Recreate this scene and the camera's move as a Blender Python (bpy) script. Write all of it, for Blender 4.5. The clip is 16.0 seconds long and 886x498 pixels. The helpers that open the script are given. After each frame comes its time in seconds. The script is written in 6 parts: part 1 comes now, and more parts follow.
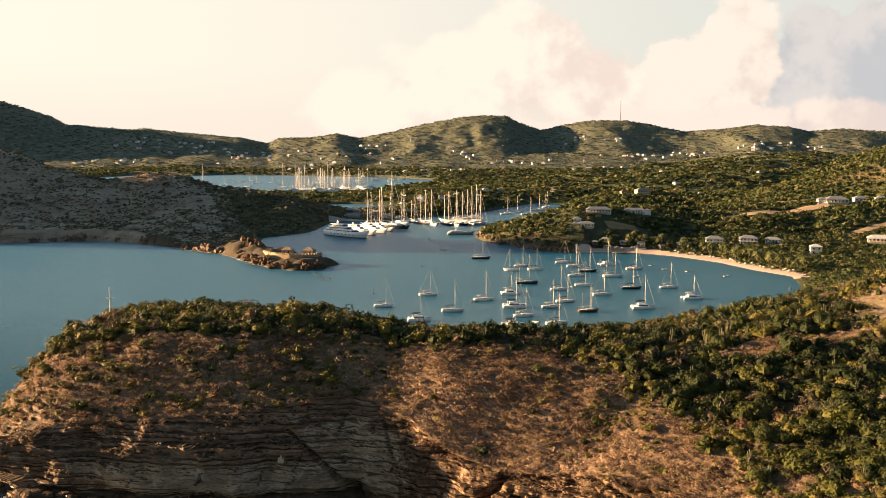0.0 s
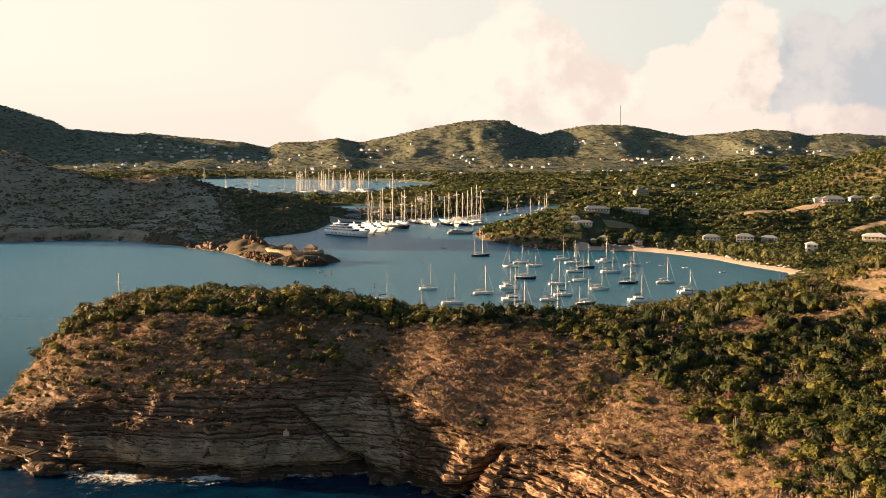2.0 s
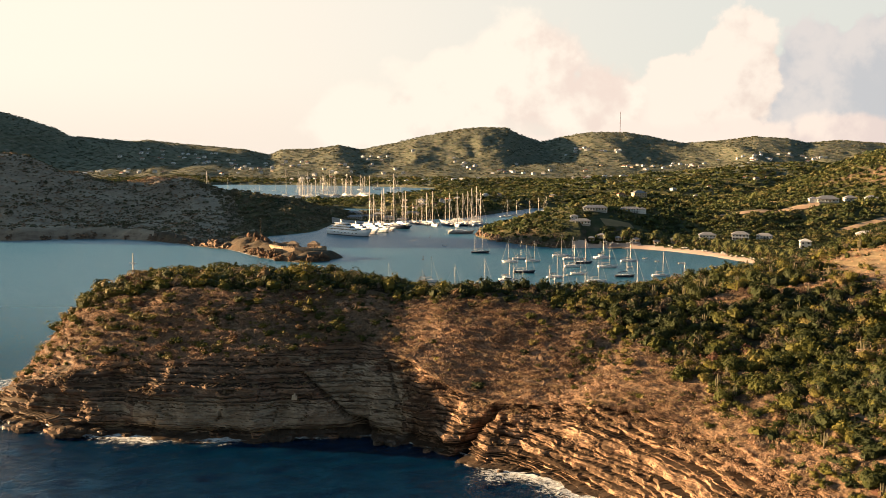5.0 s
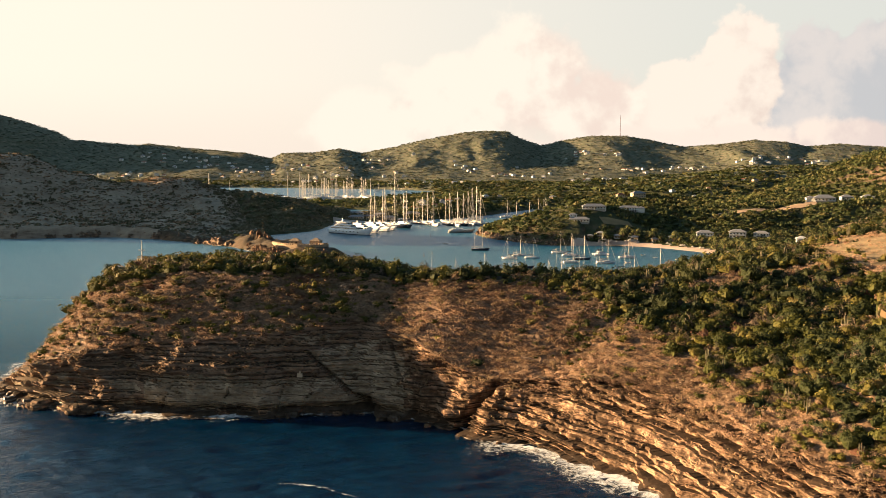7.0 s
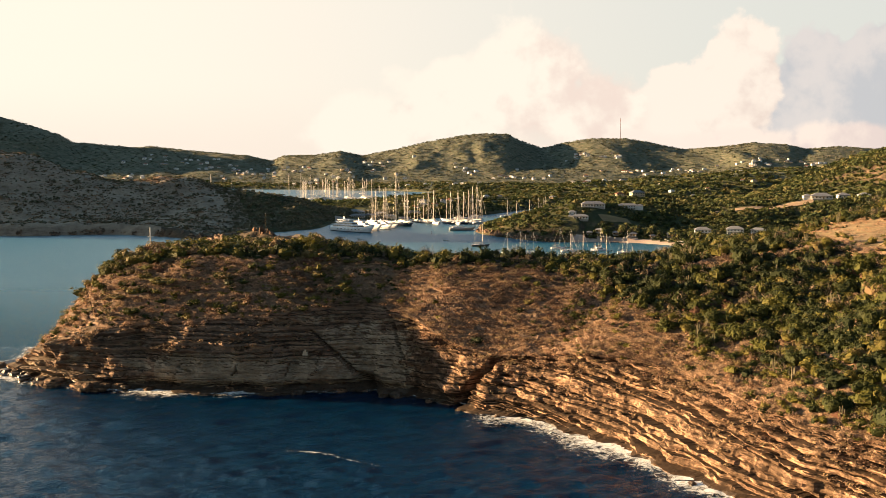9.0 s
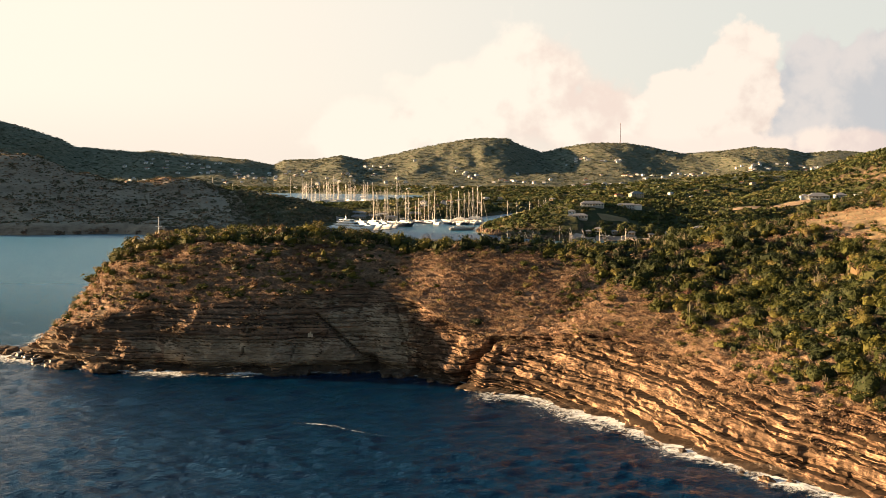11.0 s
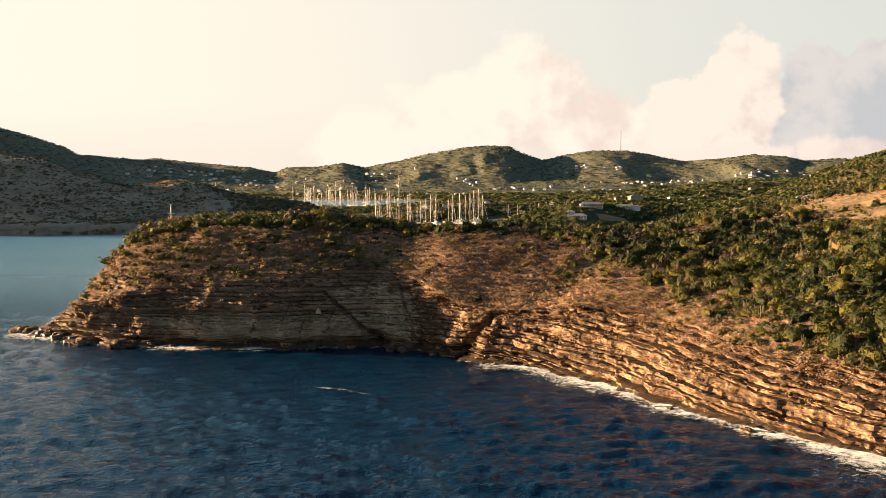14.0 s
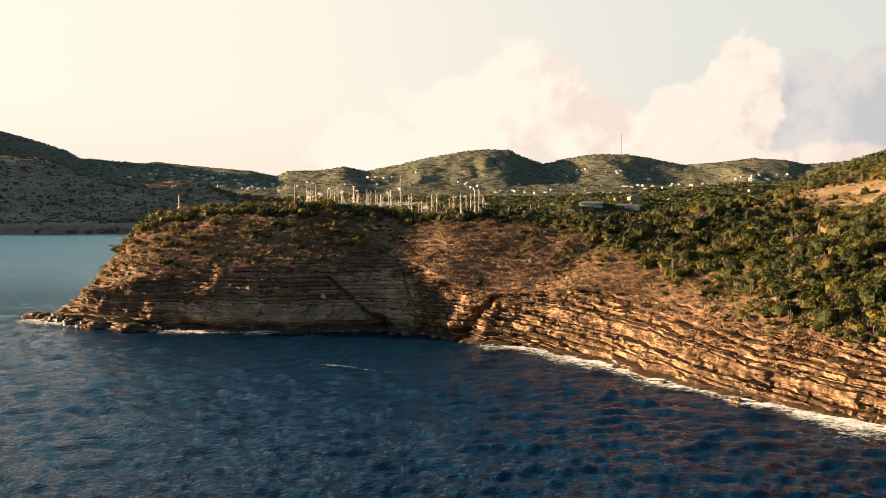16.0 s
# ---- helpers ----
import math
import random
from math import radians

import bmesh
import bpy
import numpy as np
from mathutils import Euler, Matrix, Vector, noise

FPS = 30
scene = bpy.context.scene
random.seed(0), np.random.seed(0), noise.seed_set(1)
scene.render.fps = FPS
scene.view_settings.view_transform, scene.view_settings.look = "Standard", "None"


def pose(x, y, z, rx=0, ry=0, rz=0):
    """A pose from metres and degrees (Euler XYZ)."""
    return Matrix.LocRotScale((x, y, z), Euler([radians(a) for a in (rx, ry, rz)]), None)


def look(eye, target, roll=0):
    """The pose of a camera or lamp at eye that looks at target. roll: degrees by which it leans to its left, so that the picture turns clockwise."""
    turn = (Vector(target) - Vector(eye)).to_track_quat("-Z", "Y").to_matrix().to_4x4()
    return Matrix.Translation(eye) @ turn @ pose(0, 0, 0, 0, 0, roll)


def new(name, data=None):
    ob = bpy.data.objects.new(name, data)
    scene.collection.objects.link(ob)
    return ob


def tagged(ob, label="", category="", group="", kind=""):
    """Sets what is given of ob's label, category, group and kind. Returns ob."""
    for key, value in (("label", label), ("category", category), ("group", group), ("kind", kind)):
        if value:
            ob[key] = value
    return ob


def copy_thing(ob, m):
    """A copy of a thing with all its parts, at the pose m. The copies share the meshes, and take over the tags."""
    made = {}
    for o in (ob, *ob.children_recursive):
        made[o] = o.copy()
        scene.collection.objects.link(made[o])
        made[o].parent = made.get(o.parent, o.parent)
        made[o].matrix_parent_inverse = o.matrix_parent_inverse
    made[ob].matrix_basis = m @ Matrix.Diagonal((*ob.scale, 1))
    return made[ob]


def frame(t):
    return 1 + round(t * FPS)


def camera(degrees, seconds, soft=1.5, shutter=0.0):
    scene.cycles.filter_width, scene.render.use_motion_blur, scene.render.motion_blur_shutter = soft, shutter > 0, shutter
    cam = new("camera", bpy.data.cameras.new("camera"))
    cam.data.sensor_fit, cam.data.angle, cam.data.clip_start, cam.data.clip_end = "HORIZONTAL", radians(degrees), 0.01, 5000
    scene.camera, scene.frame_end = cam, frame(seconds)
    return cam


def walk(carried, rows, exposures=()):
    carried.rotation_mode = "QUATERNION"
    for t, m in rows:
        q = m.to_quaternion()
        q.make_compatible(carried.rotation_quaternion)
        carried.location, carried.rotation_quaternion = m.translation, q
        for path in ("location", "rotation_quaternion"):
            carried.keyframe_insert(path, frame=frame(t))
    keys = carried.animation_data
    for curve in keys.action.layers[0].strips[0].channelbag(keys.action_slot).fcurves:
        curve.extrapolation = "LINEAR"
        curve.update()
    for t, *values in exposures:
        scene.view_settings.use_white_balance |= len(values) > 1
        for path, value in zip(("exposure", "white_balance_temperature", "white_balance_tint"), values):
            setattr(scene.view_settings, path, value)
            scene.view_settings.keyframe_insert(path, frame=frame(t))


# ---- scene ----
cam = camera(50, 16.0, soft=0.8)
PATH = [
    (0, (-0.00, -0.00, 97.95), (0.21, 99.37, 86.78)),
    (0.5, (0.05, -2.68, 96.49), (0.25, 96.71, 85.50)),
    (1, (0.09, -5.36, 95.04), (0.29, 94.04, 84.18)),
    (1.5, (0.14, -8.04, 93.58), (0.32, 91.38, 82.86)),
    (2, (0.17, -10.71, 92.12), (0.35, 88.73, 81.55)),
    (2.5, (0.21, -13.38, 90.66), (0.37, 86.08, 80.24)),
    (3, (0.24, -16.04, 89.20), (0.39, 83.43, 78.95)),
    (3.5, (0.27, -18.70, 87.75), (0.41, 80.79, 77.66)),
    (4, (0.29, -21.35, 86.29), (0.42, 78.16, 76.37)),
    (5, (0.32, -26.64, 83.38), (0.43, 72.89, 73.74)),
    (5.5, (0.33, -29.28, 81.92), (0.43, 70.27, 72.42)),
    (6, (0.34, -31.92, 80.46), (0.42, 67.64, 71.10)),
    (6.5, (0.35, -34.55, 79.01), (0.41, 65.03, 69.79)),
    (7, (0.35, -37.17, 77.55), (0.40, 62.41, 68.43)),
    (7.5, (0.34, -39.79, 76.10), (0.38, 59.80, 67.07)),
    (8, (0.33, -42.41, 74.64), (0.36, 57.19, 65.71)),
    (8.5, (0.32, -45.02, 73.18), (0.33, 54.59, 64.35)),
    (9, (0.31, -47.63, 71.73), (0.30, 51.99, 63.00)),
    (9.5, (0.29, -50.23, 70.27), (0.27, 49.40, 61.69)),
    (10, (0.27, -52.83, 68.82), (0.23, 46.81, 60.39)),
    (10.5, (0.24, -55.43, 67.36), (0.18, 44.23, 59.08)),
    (11, (0.21, -58.02, 65.91), (0.14, 41.65, 57.77)),
    (11.5, (0.18, -60.60, 64.45), (0.08, 39.08, 56.46)),
    (12, (0.14, -63.18, 63.00), (0.03, 36.51, 55.19)),
    (12.5, (0.10, -65.76, 61.54), (-0.03, 33.95, 53.92)),
    (13, (0.05, -68.33, 60.09), (-0.09, 31.39, 52.64)),
    (13.5, (0.00, -70.90, 58.63), (-0.16, 28.84, 51.35)),
    (14, (-0.05, -73.46, 57.18), (-0.24, 26.28, 50.04)),
    (14.5, (-0.11, -76.02, 55.73), (-0.31, 23.74, 48.72)),
    (15, (-0.17, -78.57, 54.27), (-0.39, 21.19, 47.38)),
    (15.5, (-0.23, -81.12, 52.82), (-0.48, 18.65, 46.05)),
    (16, (-0.30, -83.66, 51.37), (-0.57, 16.12, 44.75)),
]
walk(cam, [(t, look(e, a)) for t, e, a in PATH], [(0, 2.25), (16, 2.25)])

# ---- light ----
SUN_FROM = Vector((-0.969, 0.247, 0.0)).normalized()
SUN_ELEV = radians(10)
world = bpy.data.worlds.new("sky")
scene.world = world
world.use_nodes = True


def node(tree, kind, **values):
    n = tree.nodes.new(kind)
    for key, value in values.items():
        n.inputs[key.replace("_", " ")].default_value = value
    return n


def build_sky():
    tree = world.node_tree
    tree.nodes.clear()
    link = tree.links.new

    def math_(op, a, b=None, c=None):
        n = tree.nodes.new("ShaderNodeMath")
        n.operation = op
        for i, v in enumerate((a, b, c)):
            if v is None:
                continue
            if isinstance(v, (int, float)):
                n.inputs[i].default_value = v
            else:
                link(v, n.inputs[i])
        return n.outputs[0]

    def smooth(v, lo, hi):
        n = tree.nodes.new("ShaderNodeMapRange")
        n.interpolation_type = "SMOOTHSTEP"
        link(v, n.inputs[0])
        n.inputs[1].default_value, n.inputs[2].default_value = lo, hi
        return n.outputs[0]

    def mix(f, a, b):
        n = tree.nodes.new("ShaderNodeMix")
        n.data_type = "RGBA"
        for v, i in ((f, 0), (a, 6), (b, 7)):
            if isinstance(v, tuple):
                n.inputs[i].default_value = (*v, 1)
            elif isinstance(v, (int, float)):
                n.inputs[i].default_value = v
            else:
                link(v, n.inputs[i])
        return n.outputs[2]

    sky = tree.nodes.new("ShaderNodeTexSky")
    sky.sky_type = "NISHITA"
    sky.sun_disc = False
    sky.sun_elevation = SUN_ELEV
    sky.sun_rotation = math.atan2(SUN_FROM.x, SUN_FROM.y)
    sky.air_density, sky.dust_density = 1.0, 2.0
    gain = tree.nodes.new("ShaderNodeVectorMath")
    gain.operation = "SCALE"
    gain.inputs[3].default_value = 0.11
    link(sky.outputs[0], gain.inputs[0])
    co = tree.nodes.new("ShaderNodeTexCoord").outputs["Generated"]
    sep = tree.nodes.new("ShaderNodeSeparateXYZ")
    link(co, sep.inputs[0])
    az = math_("ARCTAN2", sep.outputs[0], sep.outputs[1])
    el = math_("ARCSINE", sep.outputs[2])
    # billows
    noise_ = node(tree, "ShaderNodeTexNoise", Scale=14.0, Detail=7.0, Roughness=0.52)
    link(co, noise_.inputs["Vector"])
    bump = math_("SUBTRACT", noise_.outputs["Fac"], 0.5)
    fine = node(tree, "ShaderNodeTexNoise", Scale=34.0, Detail=6.0, Roughness=0.55)
    link(co, fine.inputs["Vector"])
    bumpf = math_("SUBTRACT", fine.outputs["Fac"], 0.5)
    # a thin warm veil, thicker towards the sun and the horizon
    west = smooth(az, 0.55, -0.5)
    low = smooth(el, 0.30, 0.0)
    veil = math_("MULTIPLY_ADD", west, 0.22, 0.77)
    veil = math_("MAXIMUM", veil, math_("MULTIPLY", low, 0.75))
    north = smooth(sep.outputs[1], -0.35, 0.35)
    veil = math_("MULTIPLY", veil, math_("MULTIPLY_ADD", smooth(el, 0.40, 0.9), -0.85, 1.0))
    veil = math_("MULTIPLY", veil, math_("MULTIPLY_ADD", north, 0.85, 0.15))
    cream = mix(west, (0.90, 0.90, 0.83), (1.10, 0.97, 0.81))
    cream = mix(smooth(el, 0.21, 0.31), cream, mix(smooth(az, 0.15, -0.45), (0.02, 0.19, 0.38), (0.70, 1.15, 1.40)))
    colour = mix(veil, gain.outputs[0], cream)

    def tower(colour, spots, light, shade, edge, lit_from):
        # heap clouds: (azimuth, elevation, half width, half height)
        field = None
        for a, e, w, h in spots:
            da = math_("DIVIDE", math_("SUBTRACT", az, a), w)
            de = math_("DIVIDE", math_("SUBTRACT", el, e), h)
            r = math_("SUBTRACT", 1.0, math_("SQRT", math_("ADD", math_("MULTIPLY", da, da), math_("MULTIPLY", de, de))))
            field = r if field is None else math_("SMOOTH_MAX", field, r, 0.25)
        field = math_("MULTIPLY_ADD", bump, 1.2, field)
        field = math_("MULTIPLY_ADD", bumpf, 0.7, field)
        mask = smooth(field, 0.0, edge)
        depth = math_("MULTIPLY_ADD", bump, 3.2, math_("MULTIPLY", math_("SUBTRACT", lit_from, az), 5.0))
        depth = math_("MULTIPLY_ADD", bumpf, 2.4, depth)
        depth = math_("ADD", depth, math_("MULTIPLY", el, 3.0))
        body = mix(smooth(depth, 0.0, 1.0), shade, light)
        return mix(mask, colour, body)

    colour = mix(math_("MULTIPLY", smooth(el, 0.09, 0.0), 0.7), colour, (0.96, 0.82, 0.70))
    colour = tower(colour, ((0.365, 0.07, 0.045, 0.065), (0.425, 0.075, 0.04, 0.06), (0.47, 0.055, 0.06, 0.07), (0.40, 0.03, 0.10, 0.05)),
                   (0.78, 0.72, 0.68), (0.60, 0.60, 0.61), 0.16, 0.44)
    colour = tower(colour, ((0.300, 0.088, 0.045, 0.070), (0.262, 0.055, 0.062, 0.055), (0.225, 0.035, 0.055, 0.045)),
                   (1.03, 0.90, 0.77), (0.85, 0.70, 0.61), 0.16, 0.42)
    colour = tower(colour, ((0.095, 0.085, 0.075, 0.075), (0.01, 0.065, 0.085, 0.055), (0.155, 0.05, 0.055, 0.06), (-0.07, 0.04, 0.08, 0.04)),
                   (1.05, 0.94, 0.80), (0.92, 0.76, 0.66), 0.30, 0.20)
    colour = tower(colour, ((0.42, 0.018, 0.09, 0.028), (0.30, 0.014, 0.08, 0.026), (0.20, 0.012, 0.07, 0.024), (0.05, 0.010, 0.12, 0.020)),
                   (1.02, 0.86, 0.74), (0.84, 0.70, 0.64), 0.30, 0.45)
    back = tree.nodes.new("ShaderNodeBackground")
    back.inputs[1].default_value = 0.212
    link(colour, back.inputs[0])
    out = tree.nodes.new("ShaderNodeOutputWorld")
    link(back.outputs[0], out.inputs[0])


build_sky()
sun = new("sun", bpy.data.lights.new("sun", "SUN"))
sun.data.energy = 5.0
sun.data.angle = radians(0.6)
sun.data.color = (1.0, 0.65, 0.335)
sun.matrix_world = look((SUN_FROM.x * math.cos(SUN_ELEV) * 1000, SUN_FROM.y * math.cos(SUN_ELEV) * 1000, math.sin(SUN_ELEV) * 1000), (0, 0, 0))


# ---- materials ----
def material(name, colours, scale=0.2, rough=0.85, detail=8.0, bump=0.3, bump_scale=1.0, metal=0.0, island=0.0, spec=0.3, stops=None):
    """A grained surface: colours along a noise ramp, in metres, with relief."""
    m = bpy.data.materials.new(name)
    m.use_nodes = True
    tree = m.node_tree
    link = tree.links.new
    bsdf = tree.nodes["Principled BSDF"]
    bsdf.inputs["Roughness"].default_value = rough
    bsdf.inputs["Metallic"].default_value = metal
    bsdf.inputs["Specular IOR Level"].default_value = spec
    geo = tree.nodes.new("ShaderNodeNewGeometry")
    n1 = node(tree, "ShaderNodeTexNoise", Scale=scale, Detail=detail, Roughness=0.6)
    link(geo.outputs["Position"], n1.inputs["Vector"])
    ramp = tree.nodes.new("ShaderNodeValToRGB")
    k = len(colours)
    while len(ramp.color_ramp.elements) < k:
        ramp.color_ramp.elements.new(0.5)
    for i, c in enumerate(colours):
        ramp.color_ramp.elements[i].position = stops[i] if stops else 0.32 + 0.36 * i / max(1, k - 1)
        ramp.color_ramp.elements[i].color = (*c, 1)
    fac = n1.outputs["Fac"]
    if island:
        add = tree.nodes.new("ShaderNodeMath")
        add.operation = "MULTIPLY_ADD"
        link(geo.outputs["Random Per Island"], add.inputs[0])
        add.inputs[1].default_value = island
        sub = tree.nodes.new("ShaderNodeMath")
        sub.operation = "SUBTRACT"
        link(n1.outputs["Fac"], sub.inputs[0])
        sub.inputs[1].default_value = island / 2
        link(sub.outputs[0], add.inputs[2])
        fac = add.outputs[0]
    link(fac, ramp.inputs[0])
    link(ramp.outputs[0], bsdf.inputs["Base Color"])
    if bump:
        n2 = node(tree, "ShaderNodeTexNoise", Scale=bump_scale, Detail=6.0, Roughness=0.6)
        link(geo.outputs["Position"], n2.inputs["Vector"])
        b = node(tree, "ShaderNodeBump", Strength=bump, Distance=0.3 / max(bump_scale, 0.05))
        link(n2.outputs["Fac"], b.inputs["Height"])
        link(b.outputs[0], bsdf.inputs["Normal"])
    return m


def water_material():
    m = bpy.data.materials.new("sea_water")
    m.use_nodes = True
    tree = m.node_tree
    link = tree.links.new
    bsdf = tree.nodes["Principled BSDF"]
    bsdf.inputs["IOR"].default_value = 1.33
    geo = tree.nodes.new("ShaderNodeNewGeometry")
    n = node(tree, "ShaderNodeTexNoise", Scale=0.008, Detail=5.0)
    link(geo.outputs["Position"], n.inputs["Vector"])
    # deep blue off the cliff, paler and greener over the shallow sand of the harbour
    sep = tree.nodes.new("ShaderNodeSeparateXYZ")
    link(geo.outputs["Position"], sep.inputs[0])
    far = tree.nodes.new("ShaderNodeMapRange")
    link(sep.outputs[1], far.inputs[0])
    far.inputs[1].default_value, far.inputs[2].default_value = 190, 560
    # the sheltered harbour carries a fine ripple that the relief below is too coarse for
    gloss = tree.nodes.new("ShaderNodeMapRange")
    link(sep.outputs[1], gloss.inputs[0])
    gloss.inputs[1].default_value, gloss.inputs[2].default_value = 250, 600
    gloss.inputs[3].default_value, gloss.inputs[4].default_value = 0.06, 0.36
    link(gloss.outputs[0], bsdf.inputs["Roughness"])
    shine = tree.nodes.new("ShaderNodeMapRange")
    link(sep.outputs[1], shine.inputs[0])
    shine.inputs[1].default_value, shine.inputs[2].default_value = 250, 600
    shine.inputs[3].default_value, shine.inputs[4].default_value = 0.30, 0.85
    link(shine.outputs[0], bsdf.inputs["Specular IOR Level"])
    add = tree.nodes.new("ShaderNodeMath")
    add.operation = "MULTIPLY_ADD"
    link(n.outputs["Fac"], add.inputs[0])
    add.inputs[1].default_value = 0.5
    link(far.outputs[0], add.inputs[2])
    ramp = tree.nodes.new("ShaderNodeValToRGB")
    ramp.color_ramp.elements[0].position, ramp.color_ramp.elements[1].position = 0.42, 0.86
    ramp.color_ramp.elements[0].color = (0.0003, 0.0155, 0.045, 1)
    ramp.color_ramp.elements[1].color = (0.010, 0.088, 0.145, 1)
    link(add.outputs[0], ramp.inputs[0])
    link(ramp.outputs[0], bsdf.inputs["Base Color"])
    mp = tree.nodes.new("ShaderNodeMapping")
    mp.inputs["Rotation"].default_value = (0, 0, -0.2)
    mp.inputs["Scale"].default_value = (1.0, 1.25, 1)
    link(geo.outputs["Position"], mp.inputs[0])
    chop = node(tree, "ShaderNodeTexNoise", Scale=1.3, Detail=4.0, Roughness=0.6)
    link(mp.outputs[0], chop.inputs["Vector"])
    wide = tree.nodes.new("ShaderNodeMapping")
    wide.inputs["Scale"].default_value = (0.8, 1.5, 1)
    link(geo.outputs["Position"], wide.inputs[0])
    gusts = node(tree, "ShaderNodeTexNoise", Scale=0.07, Detail=4.0, Roughness=0.65)
    link(wide.outputs[0], gusts.inputs["Vector"])
    both = tree.nodes.new("ShaderNodeMath")
    both.operation = "MULTIPLY_ADD"
    link(gusts.outputs["Fac"], both.inputs[0])
    both.inputs[1].default_value = 0.8
    link(chop.outputs["Fac"], both.inputs[2])
    b = node(tree, "ShaderNodeBump", Strength=1.0, Distance=0.55)
    link(both.outputs[0], b.inputs["Height"])
    link(b.outputs[0], bsdf.inputs["Normal"])
    return m


SEA = water_material()


def blended(name, flat, steep, lo=0.55, hi=0.8, fine=0.35, bands=0.0, rough=0.92, bump=0.8, bump_scale=0.8, scale=0.09, stain=0.0):
    """Ground whose level parts carry one set of colours and whose steep parts show another: soil or scrub over bare rock."""
    m = bpy.data.materials.new(name)
    m.use_nodes = True
    tree = m.node_tree
    link = tree.links.new
    bsdf = tree.nodes["Principled BSDF"]
    bsdf.inputs["Roughness"].default_value = rough
    bsdf.inputs["Specular IOR Level"].default_value = 0.2
    geo = tree.nodes.new("ShaderNodeNewGeometry")

    def ramp_of(colours, vector, sc, det):
        n = node(tree, "ShaderNodeTexNoise", Scale=sc, Detail=det, Roughness=0.62)
        link(vector, n.inputs["Vector"])
        r = tree.nodes.new("ShaderNodeValToRGB")
        while len(r.color_ramp.elements) < len(colours):
            r.color_ramp.elements.new(0.5)
        for i, c in enumerate(colours):
            r.color_ramp.elements[i].position = 0.34 + 0.32 * i / (len(colours) - 1)
            r.color_ramp.elements[i].color = (*c, 1)
        link(n.outputs["Fac"], r.inputs[0])
        return r.outputs[0]

    pos = geo.outputs["Position"]
    level = ramp_of(flat, pos, scale, 11.0)
    mp = tree.nodes.new("ShaderNodeMapping")
    mp.inputs["Scale"].default_value = (0.05, 0.05, 0.9) if bands else (0.12, 0.12, 0.25)
    link(pos, mp.inputs[0])
    bare = ramp_of(steep, mp.outputs[0], 1.0, 9.0)
    sep = tree.nodes.new("ShaderNodeSeparateXYZ")
    link(geo.outputs["Normal"], sep.inputs[0])
    jitter = node(tree, "ShaderNodeTexNoise", Scale=fine, Detail=6.0)
    link(pos, jitter.inputs["Vector"])
    add = tree.nodes.new("ShaderNodeMath")
    add.operation = "MULTIPLY_ADD"
    link(jitter.outputs["Fac"], add.inputs[0])
    add.inputs[1].default_value = 0.5
    link(sep.outputs[2], add.inputs[2])
    rng = tree.nodes.new("ShaderNodeMapRange")
    link(add.outputs[0], rng.inputs[0])
    rng.inputs[1].default_value, rng.inputs[2].default_value = lo + 0.25, hi + 0.25
    mix = tree.nodes.new("ShaderNodeMix")
    mix.data_type = "RGBA"
    link(rng.outputs[0], mix.inputs[0])
    link(bare, mix.inputs[6])
    link(level, mix.inputs[7])
    surface = mix.outputs[2]
    if stain:
        blot = node(tree, "ShaderNodeTexNoise", Scale=0.22, Detail=9.0, Roughness=0.7)
        link(pos, blot.inputs["Vector"])
        much = tree.nodes.new("ShaderNodeMapRange")
        link(blot.outputs["Fac"], much.inputs[0])
        much.inputs[1].default_value, much.inputs[2].default_value = 0.42, 0.55
        much.inputs[4].default_value = stain
        over = tree.nodes.new("ShaderNodeMix")
        over.data_type = "RGBA"
        link(much.outputs[0], over.inputs[0])
        link(surface, over.inputs[6])
        over.inputs[7].default_value = (*flat[1], 1)
        surface = over.outputs[2]
    link(surface, bsdf.inputs["Base Color"])
    n2 = node(tree, "ShaderNodeTexNoise", Scale=bump_scale, Detail=7.0, Roughness=0.65)
    link(pos, n2.inputs["Vector"])
    b = node(tree, "ShaderNodeBump", Strength=bump, Distance=0.35 / bump_scale)
    link(n2.outputs["Fac"], b.inputs["Height"])
    link(b.outputs[0], bsdf.inputs["Normal"])
    return m


BUFF = ((0.075, 0.042, 0.027), (0.20, 0.118, 0.074), (0.44, 0.285, 0.182), (0.12, 0.068, 0.042), (0.46, 0.305, 0.198))
DRY = ((0.06, 0.041, 0.028), (0.14, 0.088, 0.054), (0.23, 0.146, 0.088), (0.10, 0.068, 0.042), (0.29, 0.19, 0.118))
SCRUB_SOIL = blended("dry_scrub_soil", DRY, ((0.09, 0.064, 0.045), (0.19, 0.13, 0.09), (0.30, 0.215, 0.15)), 0.5, 0.78, 0.6, 0.0, 0.95, 1.0, 1.1, 0.45)
# leaf litter with the shade between the bushes darkened into its colour
SHADED_LITTER = material("shaded_scrub_litter", ((0.012, 0.011, 0.006), (0.030, 0.024, 0.012), (0.062, 0.045, 0.023)), 0.4, 0.95, 8, 0.8, 1.5)
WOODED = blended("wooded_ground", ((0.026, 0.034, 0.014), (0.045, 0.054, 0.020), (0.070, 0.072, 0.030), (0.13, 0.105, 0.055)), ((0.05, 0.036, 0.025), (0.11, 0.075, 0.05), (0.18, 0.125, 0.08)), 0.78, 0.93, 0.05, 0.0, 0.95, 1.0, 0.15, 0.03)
# distance haze is put into this ground's colours: paler, greyer greens
HAZED_WOODED = blended("hazed_wooded_ground", ((0.060, 0.070, 0.045), (0.110, 0.120, 0.076), (0.140, 0.142, 0.095), (0.21, 0.185, 0.135)), ((0.115, 0.118, 0.085), (0.16, 0.15, 0.112)), 0.3, 0.6, 0.02, 0.0, 0.95, 1.0, 0.09, 0.05)
